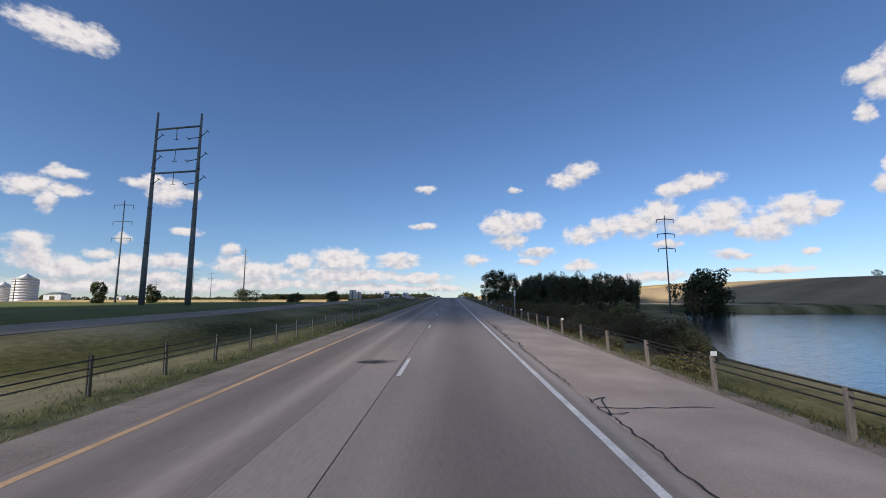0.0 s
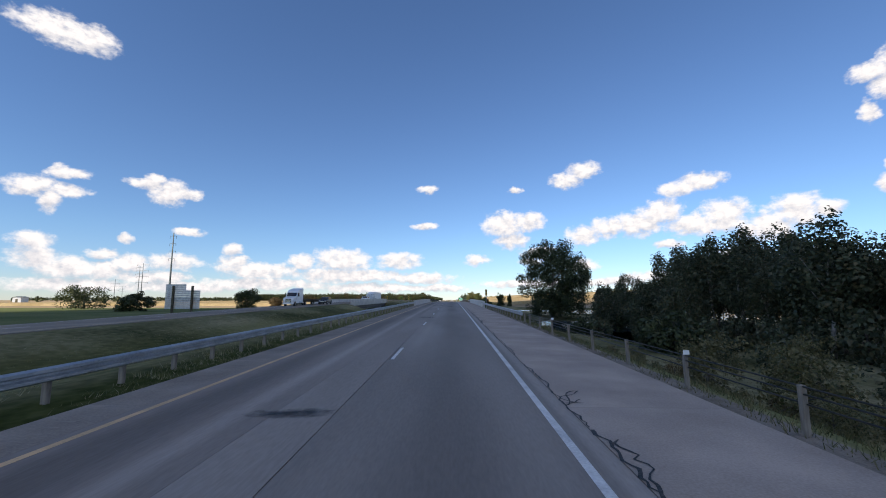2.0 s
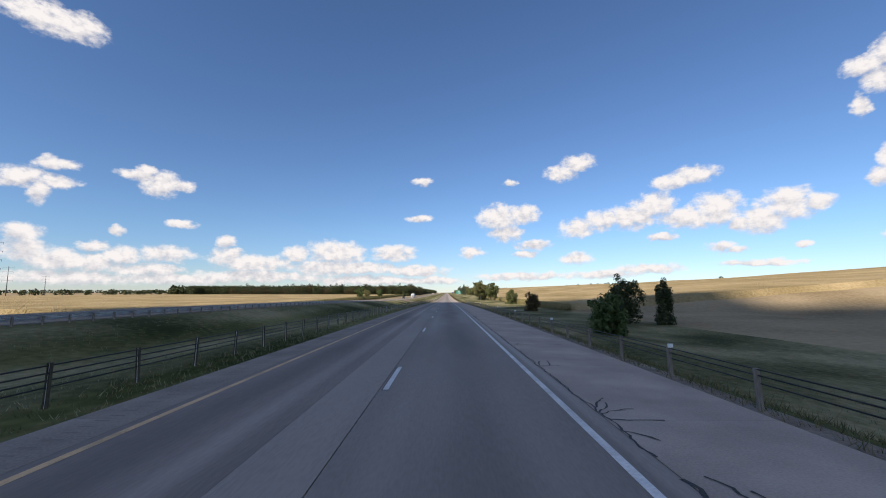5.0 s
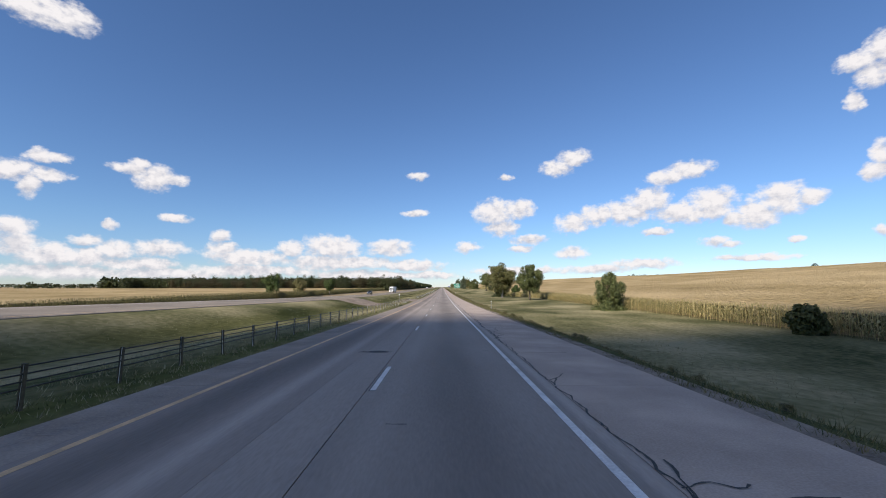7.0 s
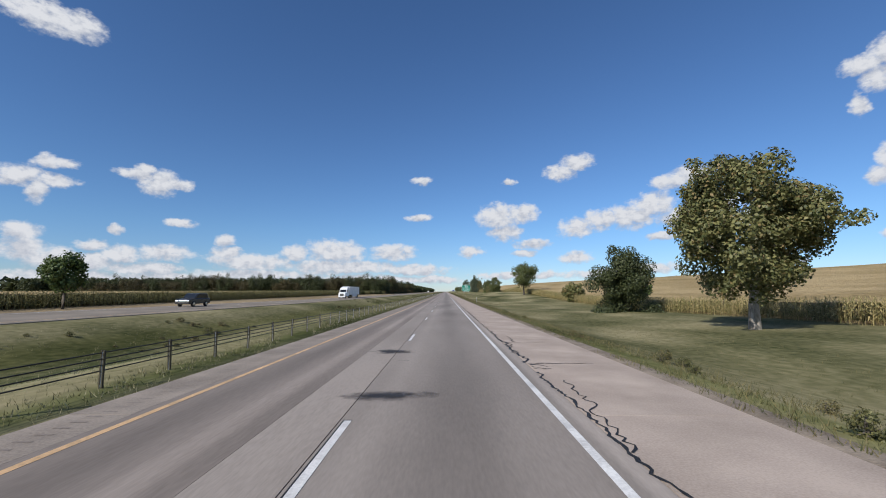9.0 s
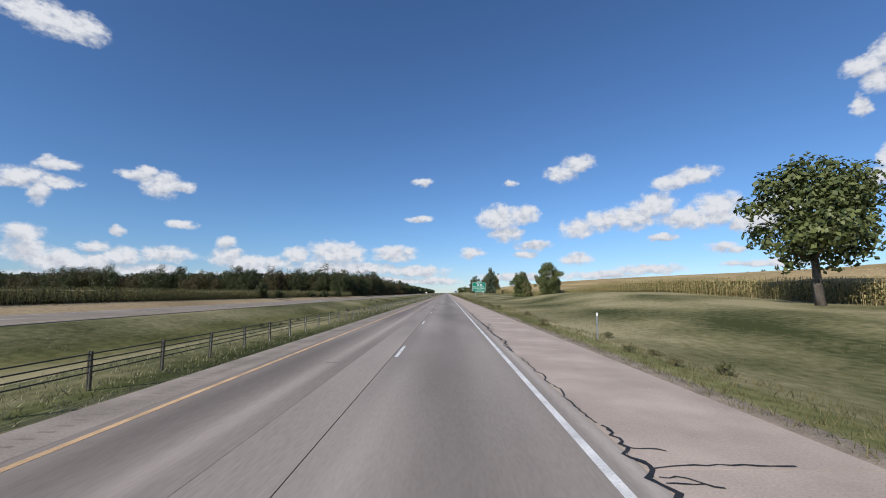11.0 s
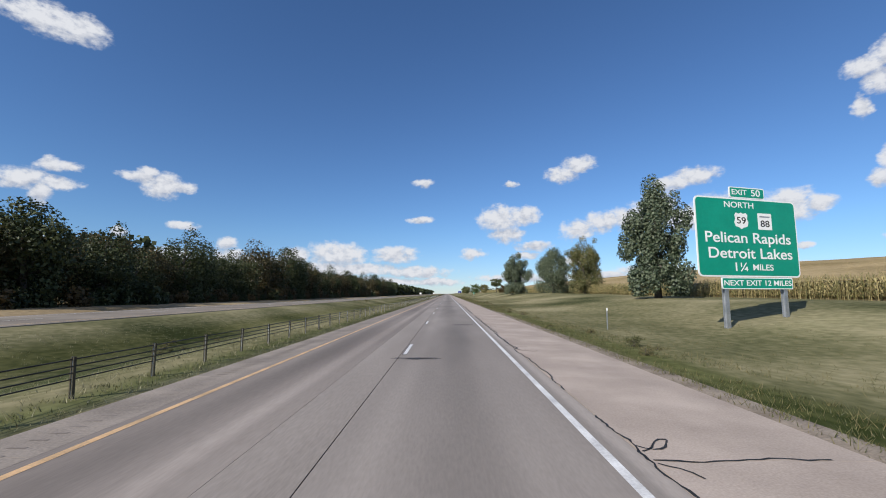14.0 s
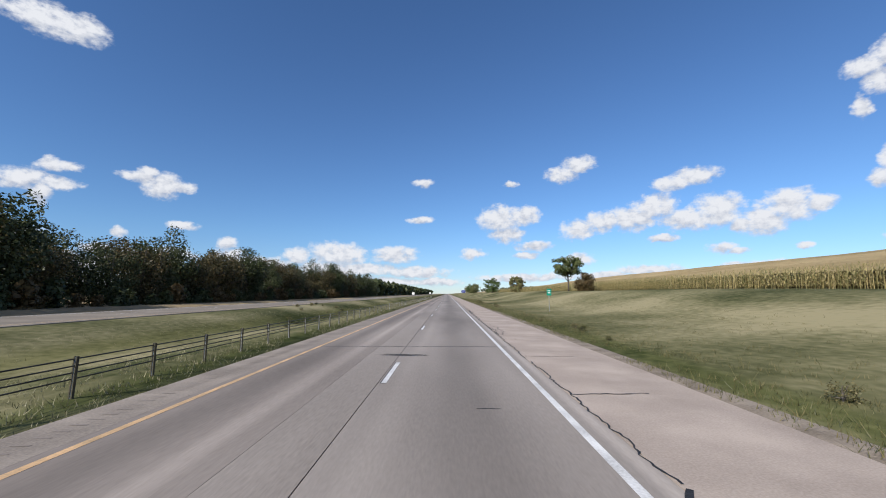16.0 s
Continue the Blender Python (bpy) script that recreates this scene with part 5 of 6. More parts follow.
# ------------------------------------------------------------------ corn
def corn(name, x_edge, sign, y0, y1, rows, label, depth, seed, leaf):
    rg = np.random.RandomState(seed)
    n = int((y1 - y0) / 0.34)
    y = np.tile(y0 + np.arange(n) * 0.34, rows) + rg.uniform(-0.08, 0.08, n * rows)
    x = x_edge + sign * (np.repeat(np.arange(rows), n) * 0.76 + rg.uniform(-0.1, 0.1, n * rows))
    h = rg.uniform(1.95, 2.5, n * rows)
    g = ground_z(x, y)
    q = []
    base = np.stack([x, y, g - 0.1], -1)
    top = base + np.stack([rg.uniform(-0.12, 0.12, len(x)), rg.uniform(-0.12, 0.12, len(x)), h], -1)
    a = rg.uniform(0, np.pi, len(x))
    o = np.stack([np.cos(a), np.sin(a), 0 * a], -1) * 0.022
    q.append(np.stack([base - o, base + o, top + o * 0.6, top - o * 0.6], 1))
    for k in range(6):
        t = (0.22 + 0.125 * k) + rg.uniform(-0.05, 0.05, len(x))
        r0 = base + (top - base) * t[:, None]
        aa = a + k * np.pi + rg.uniform(-0.5, 0.5, len(x))
        out = np.stack([np.cos(aa), np.sin(aa), 0 * aa], -1)
        side = np.stack([-np.sin(aa), np.cos(aa), 0 * aa], -1) * 0.055
        ln = rg.uniform(0.35, 0.62, len(x))[:, None]
        m = r0 + out * ln * 0.55 + np.array([0, 0, 1]) * ln * 0.35
        e = r0 + out * ln + np.array([0, 0, 1]) * ln * rg.uniform(-0.35, 0.2, (len(x), 1))
        q.append(np.stack([r0 - side * 0.4, r0 + side * 0.4, m + side, m - side], 1))
        q.append(np.stack([m - side, m + side, e + side * 0.2, e - side * 0.2], 1))
    for k in range(3):                    # tassel
        aa = a + k * 2.1
        out = np.stack([np.cos(aa) * 0.14, np.sin(aa) * 0.14, 0.26 + 0 * aa], -1)
        sd = np.stack([-np.sin(aa), np.cos(aa), 0 * aa], -1) * 0.014
        q.append(np.stack([top - sd, top + sd, top + out + sd, top + out - sd], 1))
    q = np.concatenate(q).reshape(-1, 3)
    f = np.arange(len(q)).reshape(-1, 4)
    me = mesh_of(name, q, f, leaf)
    tagged(new(name, me), label, "corn", kind="stuff")
    # the closed canopy behind the first rows
    xe = x_edge + sign * (rows - 1.5) * 0.76
    xs = xe + sign * np.concatenate([np.arange(0, 12, 1.2), np.geomspace(12, depth, 26)])
    ys = np.concatenate([np.arange(y0, y1, 3.0), [y1]])
    X, Y = np.meshgrid(xs, ys)
    Z = ground_z(X, Y) + 1.95 + rg.uniform(-0.14, 0.14, X.shape)
    Zl = ground_z(X, Y)
    Z[:, -1] = Zl[:, -1] - 0.5
    Z[0], Z[-1] = Zl[0] - 0.5, Zl[-1] - 0.5
    v = np.stack([X, Y, Z], -1).reshape(-1, 3)
    nx, ny = len(xs), len(ys)
    i = np.arange((nx - 1) * (ny - 1))
    b = (i // (nx - 1)) * nx + i % (nx - 1)
    f = np.stack([b, b + 1, b + nx + 1, b + nx], -1).tolist()
    me = mesh_of(name + "_canopy", v, f, M_CANOPY)
    tagged(new(name + "_canopy", me), "dry golden tops of a ripe corn field", "corn field", kind="stuff")


M_CANOPY = material("corn_tops", (0.24, 0.18, 0.085), (0.47, 0.36, 0.20), 0.05, 1.6, 0.95, bump=1.0, mid=(0.36, 0.275, 0.145), bump_dist=0.5, stretch=(1, 0.5, 1), spec=0.03)
corn("corn_rows", 37.5, 1, 470, 1420, 5, "ripe dry corn stalks standing in rows", 270, 21, LEAF_CORN)
corn("corn_rows_left", -57.5, -1, 425, 1008, 5, "half-green corn stalks, leaves darkened as shade, beyond the opposite carriageway", 420, 22, LEAF_CORNSHADE)


# ------------------------------------------------------------------ grass
def grass(name, bands, mat, label, seed, y_from=-25, y_to=1290):
    rg = np.random.RandomState(seed)
    qs = []
    for x0, x1, count, h0, h1, w in bands:
        x = x0 + (x1 - x0) * rg.rand(count) ** 1.3
        y = rg.uniform(y_from, y_to, count)
        patch = np.sin(y * 0.31 + x) * np.sin(y * 0.083 + 2) > -0.75
        keep = patch & (np.where(x > 0, np.maximum(channel(x, y), lake(x, y)), channel(x, y)) < 0.2) & ~((x < 0) & (y > 574) & (y < 596))
        keep &= ~((y > 204) & (y < 279))
        x, y = x[keep], y[keep]
        g = ground_z(x, y)
        for k in range(4):
            a = rg.uniform(0, 2 * np.pi, len(x))
            h = rg.uniform(h0, h1, len(x))
            px, py = x + rg.normal(0, 0.09, len(x)), y + rg.normal(0, 0.09, len(x))
            b = np.stack([px, py, g - 0.04], -1)
            side = np.stack([np.cos(a), np.sin(a), 0 * a], -1) * w
            lean = np.stack([rg.normal(0, 0.5, len(x)) * h, rg.normal(0, 0.5, len(x)) * h, h], -1)
            qs.append(np.stack([b - side, b + side, b + lean], 1))
    q = np.concatenate(qs).reshape(-1, 3)
    me = mesh_of(name, q, np.arange(len(q)).reshape(-1, 3), mat)
    tagged(new(name, me), label, "grass", kind="stuff")


grass("verge_grass", [(5.75, 9.0, 26000, 0.08, 0.24, 0.012), (8, 19, 46000, 0.07, 0.20, 0.011), (6.2, 8.6, 2600, 0.26, 0.5, 0.009)], LEAF_WEED, "dry tangled grass and weeds on the verge", 31)
grass("verge_weeds", [(6.0, 8.6, 46000, 0.06, 0.20, 0.012), (-7.15, -8.8, 30000, 0.04, 0.12, 0.010)], LEAF_VERGE, "dark green weeds fringing the shoulders", 33)
grass("median_grass", [(-7.12, -9.3, 25000, 0.06, 0.18, 0.012), (-9, -24, 85000, 0.08, 0.20, 0.009)], LEAF_HAY, "dry grass tufts in the median", 32)


def weeds():
    rg = random.Random(9)
    masters = [bush("weed_clump", 7.5 + k, 14 + 9 * k, 0.9, 1.5, (LEAF_WEED, LEAF_VERGE, LEAF_WEED)[k], 140 + k, "low tangled weed clump on the verge", leaves=900, leaf=0.075, group="verge weeds") for k in range(3)]
    forest([(rg.uniform(6.8, 8.8), rg.uniform(480, 1240), rg.uniform(0.3, 0.62)) for k in range(140)] + [(rg.uniform(7.2, 12), rg.uniform(5, 200), rg.uniform(0.5, 1.0)) for k in range(45)]
           + [(cx + rg.gauss(0, 1.1), cy + rg.gauss(0, 5), rg.uniform(0.25, 0.6)) for cx, cy in [(rg.uniform(-25, -17), rg.uniform(600, 1250)) for c in range(22)] for k in range(9)], masters)


weeds()
crossover = mesh_of("gravel_crossover", [(x, y, float(ground_z(x, y)) + 0.05) for x in np.linspace(-27.3, -6.9, 12) for y in (574, 580, 586, 592, 597)],
                    [(i * 5 + j, (i + 1) * 5 + j, (i + 1) * 5 + j + 1, i * 5 + j + 1) for i in range(11) for j in range(4)], M_DIRT)
tagged(new("gravel_crossover", crossover), "bare gravel crossing through the median grass", "gravel track", kind="structure")


# ------------------------------------------------------------------ power line
def h_frame(x0, y0, x1, y1, h):
    g = float(ground_z(x0, y0))
    t = thing("transmission_tower", "tall twin-pole steel transmission tower with three cross beams", "power pole", at=(x0, y0, g))
    v = Vector((x1 - x0, y1 - y0, 0))
    for p, hh in ((Vector((0, 0, 0)), h), (v, h * 0.965)):
        part("pole", tubed([p + Vector((0, 0, z * hh)) for z in (-0.01, 0.2, 0.4, 0.6, 0.8, 1.0)], [1.0, 0.9, 0.78, 0.64, 0.5, 0.34], 12), M_POLE, t, "tapered grey-green steel pole")
        for z in (0.31, 0.49, 0.70):
            part("flange", tubed([p + Vector((0, 0, z * hh - 0.3)), p + Vector((0, 0, z * hh + 0.3))], [1.02 - 0.45 * z] * 2, 12), M_POLE, t)
    for z in (0.905, 0.79, 0.67):
        a, b = Vector((0, 0, z * h)), v + Vector((0, 0, z * h - 0.4))
        part("cross_beam", tubed([a, b], [0.36, 0.36], 8), M_POLE, t)
        m = a.lerp(b, 0.47)
        part("insulator", tubed([m, m - Vector((0, 0, 4.4))], [0.12, 0.12], 6), M_CABLE, t)
        part("yoke", tubed([m + Vector((-0.9, 0, -4.4)), m + Vector((0.9, 0, -4.4))], [0.1, 0.1], 6), M_CABLE, t)
        for base, s in ((a, 1), (b, -1), (b, 1)):
            e = base + Vector((s * 3.4, -1.5, -2.6 if s > 0 else -5.4))
            part("arm", tubed([base + Vector((0, 0, -4.2)), e], [0.16, 0.12], 6), M_CABLE, t)
            part("insulator", tubed([e + Vector((-0.5, 0, 0.5)), e + Vector((0.7, 0, -0.4))], [0.14, 0.14], 6), M_CABLE, t)
    return t


def power_pole(x, y, h, arms, span, r, label, top=0.97, step=0.055):
    t = thing("power_pole", label, "power pole", "power line", at=(x, y, float(ground_z(x, y))))
    part("pole", tubed([(0, 0, h * z) for z in (-0.01, 0.33, 0.66, 1.0)], [r, r * 0.8, r * 0.6, r * 0.38], 10), M_POLE, t)
    for k in range(arms):
        z = h * (top - 0.02 - k * step * 3)
        part("crossarm", tubed([(-span / 2, -0.2, z), (0, -0.2, z + 0.3), (span / 2, -0.2, z)], [0.14, 0.2, 0.14], 6), M_POLE, t)
        for q in (-0.48, 0.48):
            part("insulator", tubed([(span * q, -0.2, z), (span * q, -0.2, z - h * 0.035)], [0.13, 0.1], 6), M_CABLE, t)
    return t


h_frame(-108.8, 143, -89.8, 139, 71)
power_pole(-252, 496, 65, 4, 6, 1.0, "tall slim steel power pole with short arms", step=0.035)
power_pole(-180, 218, 56, 3, 11, 0.55, "steel power pole with three long crossarms")
power_pole(-491, 774, 62, 4, 20, 0.8, "distant power pole with long crossarms", step=0.05)
power_pole(-741, 1022, 50, 4, 20, 0.8, "distant power pole with long crossarms", step=0.05)
power_pole(-330, 560, 40, 2, 8, 0.5, "distant power pole with long crossarms")
power_pole(73.9, 141, 34, 3, 6, 0.3, "slim power pole with three crossarms by the pond", step=0.05)
power_pole(-950, 1300, 45, 3, 20, 0.8, "distant power pole with long crossarms")


# ------------------------------------------------------------------ farm
M_TIN = material("corrugated_steel", (0.42, 0.44, 0.46), (0.62, 0.64, 0.66), 0.3, 4, 0.5, metal=0.4, bump=0.2)


def grain_bin(x, y, r, h, label):
    t = thing("grain_bin", label, "grain bin", "farm buildings", at=(x, y, float(ground_z(x, y))))
    for k in range(8):
        part("ring", tubed([(0, 0, h * k / 8 + (0.02 if k else -0.5)), (0, 0, h * (k + 1) / 8)], [r, r], 28), M_TIN, t)
    part("roof", tubed([(0, 0, h), (0, 0, h + r * 0.55), (0, 0, h + r * 0.62)], [r * 1.03, r * 0.12, r * 0.1], 28), M_TIN, t, "conical roof")
    part("ladder", boxed(-0.4, 0.4, -r - 0.3, -r - 0.05, 0, h), M_POST, t)
    return t


def shed(x, y, w, d, h, label):
    t = thing("shed", label, "shed", "farm buildings", at=(x, y, float(ground_z(x, y))))
    part("wall", boxed(-w / 2, w / 2, -d / 2, d / 2, -0.5, h), M_TIN, t)
    bm = bmesh.new()
    a = [(-w / 2 - 0.4, h), (w / 2 + 0.4, h), (0, h + w * 0.12)]
    p = [bm.verts.new((u, -d / 2 - 0.4, v)) for u, v in a]
    q = [bm.verts.new((u, d / 2 + 0.4, v)) for u, v in a]
    bm.faces.new(p[::-1])
    bm.faces.new(q)
    for k in range(3):
        bm.faces.new((p[k], p[(k + 1) % 3], q[(k + 1) % 3], q[k]))
    bmesh.ops.recalc_face_normals(bm, faces=bm.faces)
    part("roof", bm, M_POLE, t)
    part("door", boxed(-w * 0.15, w * 0.15, -d / 2 - 0.05, -d / 2 - 0.01, 0, h * 0.75), M_POST, t)
    return t


grain_bin(-527, 500, 12.5, 27, "large round corrugated steel grain bin with a conical roof")
grain_bin(-560, 505, 11, 18, "round corrugated steel grain bin beside a larger one")
shed(-490, 505, 22, 14, 9, "long low grey metal farm shed")
shed(-455, 560, 9, 8, 7, "small grey metal farm shed")


# ------------------------------------------------------------------ vehicles
M_CARWHITE = material("white_paint", (0.70, 0.71, 0.72), (0.80, 0.81, 0.82), 0.5, 6, 0.3, bump=0, spec=0.5)
M_CARDARK = material("dark_paint", (0.012, 0.013, 0.016), (0.025, 0.026, 0.03), 0.5, 6, 0.25, bump=0, spec=0.5)
M_GLASS = material("dark_glass", (0.010, 0.013, 0.016), (0.02, 0.024, 0.03), 0.5, 6, 0.08, bump=0, spec=0.6)
M_RUBBER = material("rubber", (0.012, 0.012, 0.012), (0.03, 0.03, 0.03), 2, 20, 0.85)
M_CHROME = material("chrome", (0.45, 0.46, 0.47), (0.65, 0.66, 0.67), 2, 10, 0.2, metal=1.0, bump=0)
M_HEAD = material("headlamp_glass", (0.6, 0.62, 0.64), (0.8, 0.82, 0.84), 2, 10, 0.1, bump=0, spec=0.6)
M_TRAILER = material("trailer_white", (0.62, 0.63, 0.64), (0.78, 0.79, 0.80), 0.4, 5, 0.45, bump=0.05)
M_DECK = material("flatbed_deck", (0.03, 0.028, 0.026), (0.09, 0.08, 0.07), 1, 8, 0.8)


def sided(points, x0, x1, bevel=0.0):
    """A side outline in y and z, drawn across in x."""
    bm = bmesh.new()
    a = [bm.verts.new((x0, y, z)) for y, z in points]
    b = [bm.verts.new((x1, y, z)) for y, z in points]
    n = len(points)
    bm.faces.new(a)
    bm.faces.new(b[::-1])
    for k in range(n):
        bm.faces.new((a[k], b[k], b[(k + 1) % n], a[(k + 1) % n]))
    bmesh.ops.recalc_face_normals(bm, faces=bm.faces)
    if bevel:
        bmesh.ops.bevel(bm, geom=list(bm.edges), offset=bevel, segments=2, affect="EDGES", profile=0.5)
    return bm


def wheel(parent, x, y, r, w):
    t = part("wheel", tubed([(x - w / 2, y, r), (x - w / 2 + 0.03, y, r), (x + w / 2 - 0.03, y, r), (x + w / 2, y, r)], [r * 0.92, r, r, r * 0.92], 20), M_RUBBER, parent, "black tyre")
    part("rim", tubed([(x - w / 2 - 0.02, y, r), (x + w / 2 + 0.02, y, r)], [r * 0.55, r * 0.55], 14), M_CHROME, t)


def semi(x, y, z, flatbed, label):
    """An articulated lorry that faces -y, its bumper at y."""
    t = thing("semi_truck", label, "truck", "oncoming traffic", at=(x, y, z))
    part("hood", sided([(0.05, 0.55), (0.0, 1.25), (0.12, 1.75), (1.7, 2.05), (1.7, 0.55)], -1.15, 1.15, 0.08), M_CARWHITE, t, "white sloping hood")
    part("cab", sided([(1.6, 0.6), (1.6, 2.05), (2.3, 3.0), (2.9, 3.5), (5.4, 4.0), (5.6, 3.9), (5.6, 0.6)], -1.25, 1.25, 0.09), M_CARWHITE, t, "white cab with a raised sleeper roof")
    part("windshield", sided([(1.62, 2.12), (2.22, 2.95), (2.26, 2.92), (1.68, 2.09)], -1.08, 1.08), M_GLASS, t, "dark windshield")
    for sx in (-1.262, 1.25):
        part("side_window", sided([(2.0, 2.1), (2.5, 2.9), (3.1, 2.9), (3.1, 2.1)], sx, sx + 0.012), M_GLASS, t)
        part("tank", tubed([(sx * 0.82, 3.2, 0.75), (sx * 0.82, 5.2, 0.75)], [0.32, 0.32], 14), M_CHROME, t, "polished fuel tank")
        part("mirror", boxed(sx * 1.16 - 0.09, sx * 1.16 + 0.09, 1.85, 1.95, 2.1, 2.9, bevel=0.02), M_BLACK, t)
    part("grille", boxed(-0.62, 0.62, -0.03, 0.06, 0.75, 1.55, bevel=0.02), M_POST, t, "dark slatted grille")
    for k in range(5):
        part("grille_bar", boxed(-0.6, 0.6, -0.05, -0.03, 0.82 + k * 0.15, 0.87 + k * 0.15), M_CHROME, t)
    part("bumper", boxed(-1.2, 1.2, -0.12, 0.15, 0.35, 0.68, bevel=0.05), M_CARWHITE, t)
    for sx in (-0.9, 0.9):
        part("headlight", boxed(sx - 0.2, sx + 0.2, -0.02, 0.12, 0.95, 1.25, bevel=0.04), M_HEAD, t)
    part("chassis", boxed(-0.45, 0.45, 0.3, 8.2, 0.62, 0.92), M_POST, t)
    for wy in (1.0, 6.1, 7.4):
        for sx in (-1.05, 1.05):
            wheel(t, sx, wy, 0.52, 0.36)
    if flatbed:
        part("flatbed", boxed(-1.28, 1.28, 5.9, 20.5, 1.2, 1.45, bevel=0.02), M_DECK, t, "dark empty flatbed trailer")
        part("bed_rail", boxed(-0.5, 0.5, 6.2, 20.2, 0.85, 1.2), M_POST, t)
        part("headboard", boxed(-1.25, 1.25, 5.9, 6.0, 1.45, 2.6), M_DECK, t)
    else:
        part("trailer", boxed(-1.3, 1.3, 6.0, 22.0, 1.15, 4.05, bevel=0.06), M_TRAILER, t, "long white box trailer")
        part("side_skirt", boxed(-1.27, -1.22, 10.5, 18.0, 0.45, 1.15), M_TRAILER, t)
        part("side_skirt", boxed(1.22, 1.27, 10.5, 18.0, 0.45, 1.15), M_TRAILER, t)
        part("trailer_frame", boxed(-0.5, 0.5, 7.0, 21.5, 0.85, 1.15), M_POST, t)
    for wy in (18.2, 19.5):
        for sx in (-1.05, 1.05):
            wheel(t, sx, wy, 0.5, 0.4)
    return t


def suv(x, y, z, label):
    t = thing("suv", label, "car", "oncoming traffic", at=(x, y, z))
    part("body", sided([(0.0, 0.45), (-0.02, 0.85), (0.25, 1.05), (1.35, 1.12), (4.75, 1.12), (4.9, 0.9), (4.88, 0.42), (0.3, 0.35)], -0.98, 0.98, 0.07), M_CARDARK, t, "glossy dark body")
    part("cabin", sided([(1.3, 1.08), (2.05, 1.72), (2.4, 1.8), (4.35, 1.78), (4.75, 1.08)], -0.86, 0.86, 0.07), M_CARDARK, t)
    part("windshield", sided([(1.36, 1.16), (1.98, 1.69), (2.0, 1.66), (1.40, 1.14)], -0.78, 0.78), M_GLASS, t)
    for sx in (-0.872, 0.86):
        part("side_window", sided([(1.75, 1.17), (2.2, 1.66), (4.2, 1.66), (4.5, 1.17)], sx, sx + 0.012), M_GLASS, t)
    part("grille", boxed(-0.5, 0.5, -0.06, 0.02, 0.62, 0.86, bevel=0.02), M_CHROME, t)
    part("bumper", boxed(-0.95, 0.95, -0.1, 0.1, 0.38, 0.58, bevel=0.04), M_BLACK, t)
    for sx in (-0.74, 0.74):
        part("headlight", boxed(sx - 0.18, sx + 0.18, -0.05, 0.1, 0.72, 0.92, bevel=0.03), M_HEAD, t)
        part("tail_light", boxed(sx - 0.12, sx + 0.12, 4.84, 4.92, 0.8, 1.05, bevel=0.02), M_AMBER, t)
    for wy in (0.95, 3.85):
        for sx in (-0.9, 0.9):
            wheel(t, sx, wy, 0.38, 0.26)
    return t


def pickup(x, y, z, label):
    """A crew-cab pickup that faces -y, with a covered bed."""
    t = thing("pickup_truck", label, "pickup", "oncoming traffic", at=(x, y, z))
    part("hood", sided([(0.0, 0.55), (0.0, 1.15), (0.15, 1.28), (1.5, 1.36), (1.5, 0.55)], -0.98, 0.98, 0.06), M_CARWHITE, t, "white hood")
    part("cab", sided([(1.45, 0.55), (1.45, 1.34), (2.15, 1.95), (3.9, 1.98), (4.15, 1.34), (4.15, 0.55)], -0.98, 0.98, 0.06), M_CARWHITE, t)
    part("windshield", sided([(1.5, 1.40), (2.1, 1.91), (2.14, 1.89), (1.56, 1.38)], -0.86, 0.86), M_GLASS, t, "dark windshield")
    for sx in (-0.992, 0.98):
        part("side_window", sided([(2.1, 1.42), (2.4, 1.86), (3.8, 1.88), (3.95, 1.42)], sx, sx + 0.012), M_GLASS, t)
        part("mirror", boxed(sx * 1.12 - 0.06, sx * 1.12 + 0.06, 1.75, 1.85, 1.35, 1.65, bevel=0.02), M_BLACK, t)
    part("bed", sided([(4.15, 0.55), (4.15, 1.32), (6.0, 1.32), (6.0, 0.55)], -0.98, 0.98, 0.05), M_CARWHITE, t)
    part("grille", boxed(-0.62, 0.62, -0.05, 0.02, 0.72, 1.08, bevel=0.02), M_CHROME, t)
    part("bumper", boxed(-0.98, 0.98, -0.14, 0.06, 0.45, 0.66, bevel=0.04), M_CHROME, t)
    for sx in (-0.78, 0.78):
        part("headlight", boxed(sx - 0.16, sx + 0.16, -0.05, 0.08, 0.82, 1.06, bevel=0.03), M_HEAD, t)
    for wy in (1.0, 4.9):
        for sx in (-0.9, 0.9):
            wheel(t, sx, wy, 0.42, 0.28)
    return t


def cargo_trailer(x, y, z, label):
    """A round-topped enclosed trailer on two axles."""
    t = thing("cargo_trailer", label, "trailer", "oncoming traffic", at=(x, y, z))
    arch = [(-1.15, 0.5), (-1.18, 2.1), (-1.0, 2.6), (-0.6, 2.85), (0.0, 2.92), (0.6, 2.85), (1.0, 2.6), (1.18, 2.1), (1.15, 0.5)]
    part("body", profile(arch, 1.2, 7.4), M_TIN, t, "grey ribbed body")
    part("drawbar", boxed(-0.06, 0.06, -0.6, 1.3, 0.45, 0.57), M_POST, t)
    for q in range(6):
        part("rib", profile([(a * 1.012, b * 1.008) for a, b in arch], 1.5 + q * 1.05, 1.57 + q * 1.05), M_POST, t)
    for wy in (4.6, 5.5):
        for sx in (-1.1, 1.1):
            wheel(t, sx, wy, 0.36, 0.24)
    return t


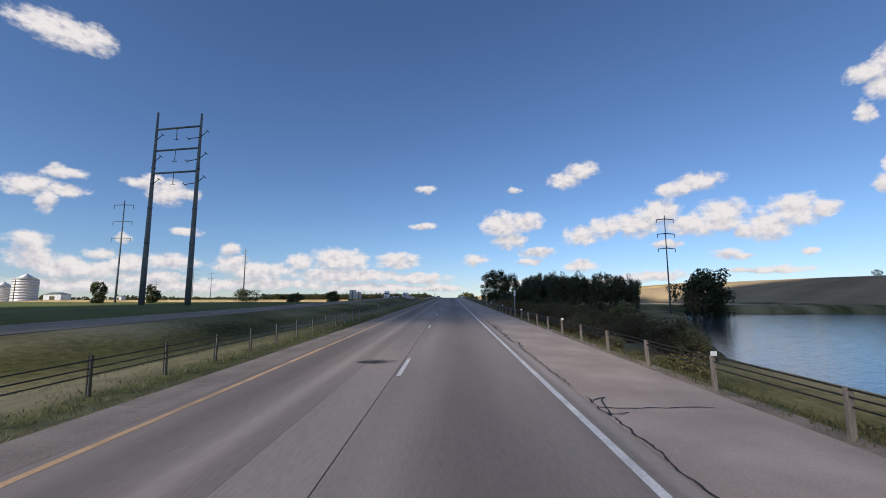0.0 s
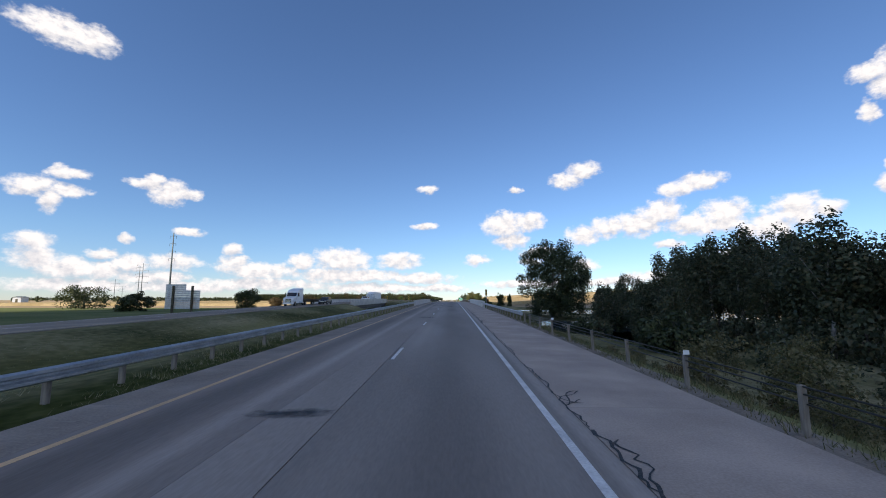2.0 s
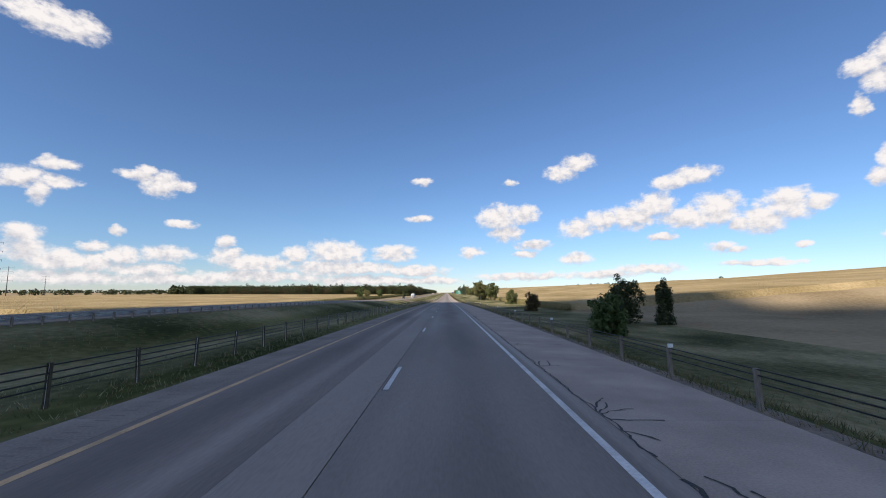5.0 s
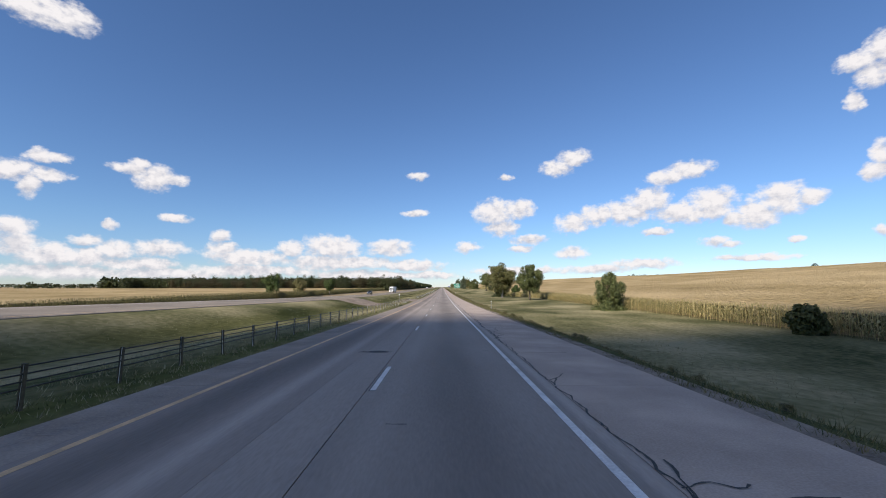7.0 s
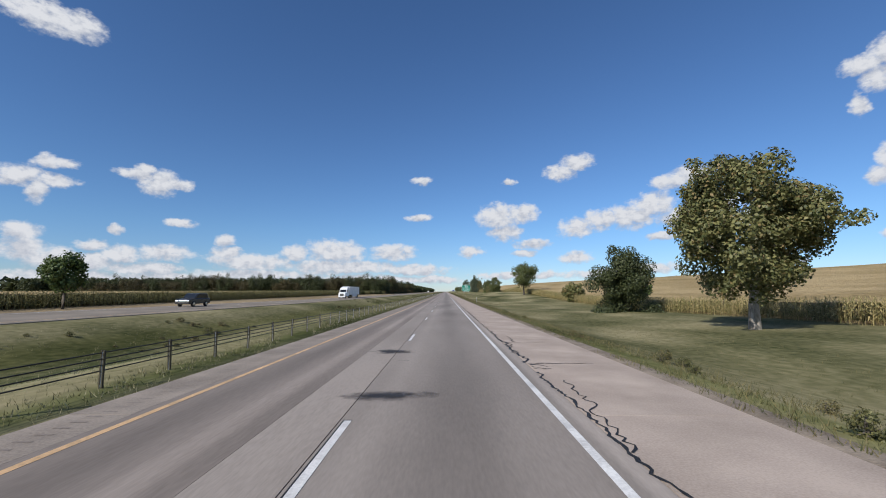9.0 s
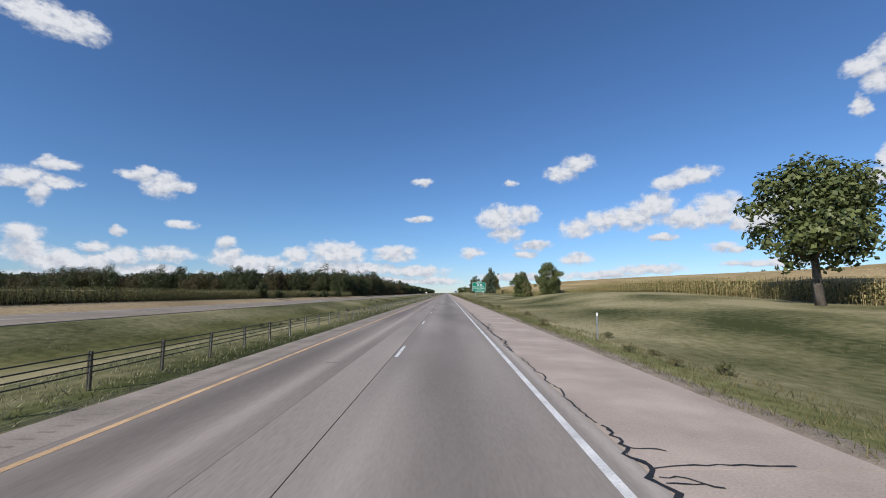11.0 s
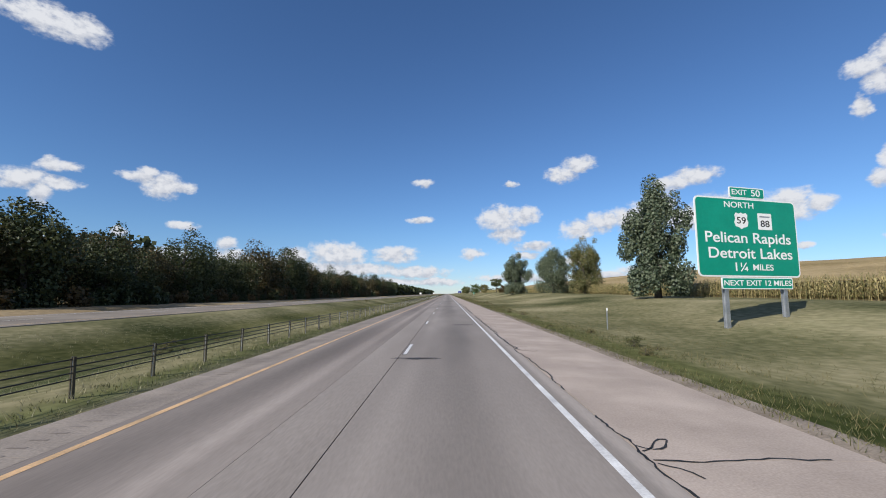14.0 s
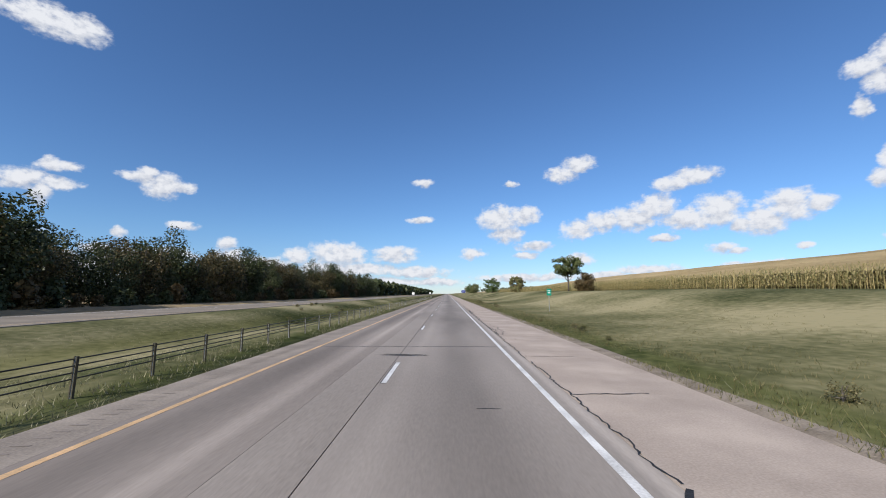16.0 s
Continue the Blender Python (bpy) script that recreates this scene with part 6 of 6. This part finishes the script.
pickup(-31.4, 282, 0.2, "white crew-cab pickup with chrome grille on the far carriageway")
cargo_trailer(-31.4, 289.2, 0.2, "grey round-topped enclosed trailer behind a pickup")
semi(-35.6, 312, 0.2, False, "white semi truck with a box trailer on the far carriageway")
semi(-35.6, 224, 0.2, True, "white semi truck with an empty flatbed trailer on the far carriageway")
semi(-35.6, 757, 0.2, False, "white semi truck hauling a box trailer past the woods")
suv(-31.4, 234.5, 0.2, "black sport utility car with chrome grille on the far carriageway")
suv(-35.6, 672, 0.2, "dark sport utility car with bright headlights on the far carriageway")

# ------------------------------------------------------------------ the land's rise, and the scale of the walk
def lay(me):
    """Bend a mesh that lies along the road over the rise."""
    n = len(me.vertices)
    co = np.empty(n * 3, np.float32)
    me.vertices.foreach_get("co", co)
    ys = co[1::3]
    if n < 400 and ys.max() - ys.min() > 12:
        bm = bmesh.new()
        bm.from_mesh(me)
        for y in NODE_Y[(NODE_Y > ys.min()) & (NODE_Y < ys.max())]:
            bmesh.ops.bisect_plane(bm, geom=bm.verts[:] + bm.edges[:] + bm.faces[:], plane_co=(0, y, 0), plane_no=(0, 1, 0), dist=0.001)
        bm.to_mesh(me)
        bm.free()
        co = np.empty(len(me.vertices) * 3, np.float32)
        me.vertices.foreach_get("co", co)
    co[2::3] += rise(co[0::3], co[1::3])
    me.vertices.foreach_set("co", co)
    me.update()


for ob in [o for o in scene.objects if o.parent is None and o.type in ("MESH", "EMPTY")]:
    if ob.name.split(".")[0] in ("water", "cloud"):
        continue
    x, y, z = ob.location
    if x or y:                            # a thing that stands in one place
        ob.location.z = z + float(rise(x, y))
        continue
    for o in (ob, *ob.children_recursive):
        x, y, z = o.location
        if x or y:
            slope = math.degrees(math.atan2(float(rise(x, y + 3) - rise(x, y - 3)), 6.0)) if o.name.split(".")[0] != "post" else 0.0
            o.matrix_basis = pose(x, y, z + float(rise(x, y)), slope) @ Matrix.Translation((-x, -y, -z)) @ o.matrix_basis
        elif o.type == "MESH":
            lay(o.data)
for ob in [o for o in scene.objects if o.parent is None and o.type in ("MESH", "EMPTY")]:
    ob.matrix_basis = Matrix.Scale(K, 4) @ ob.matrix_basis
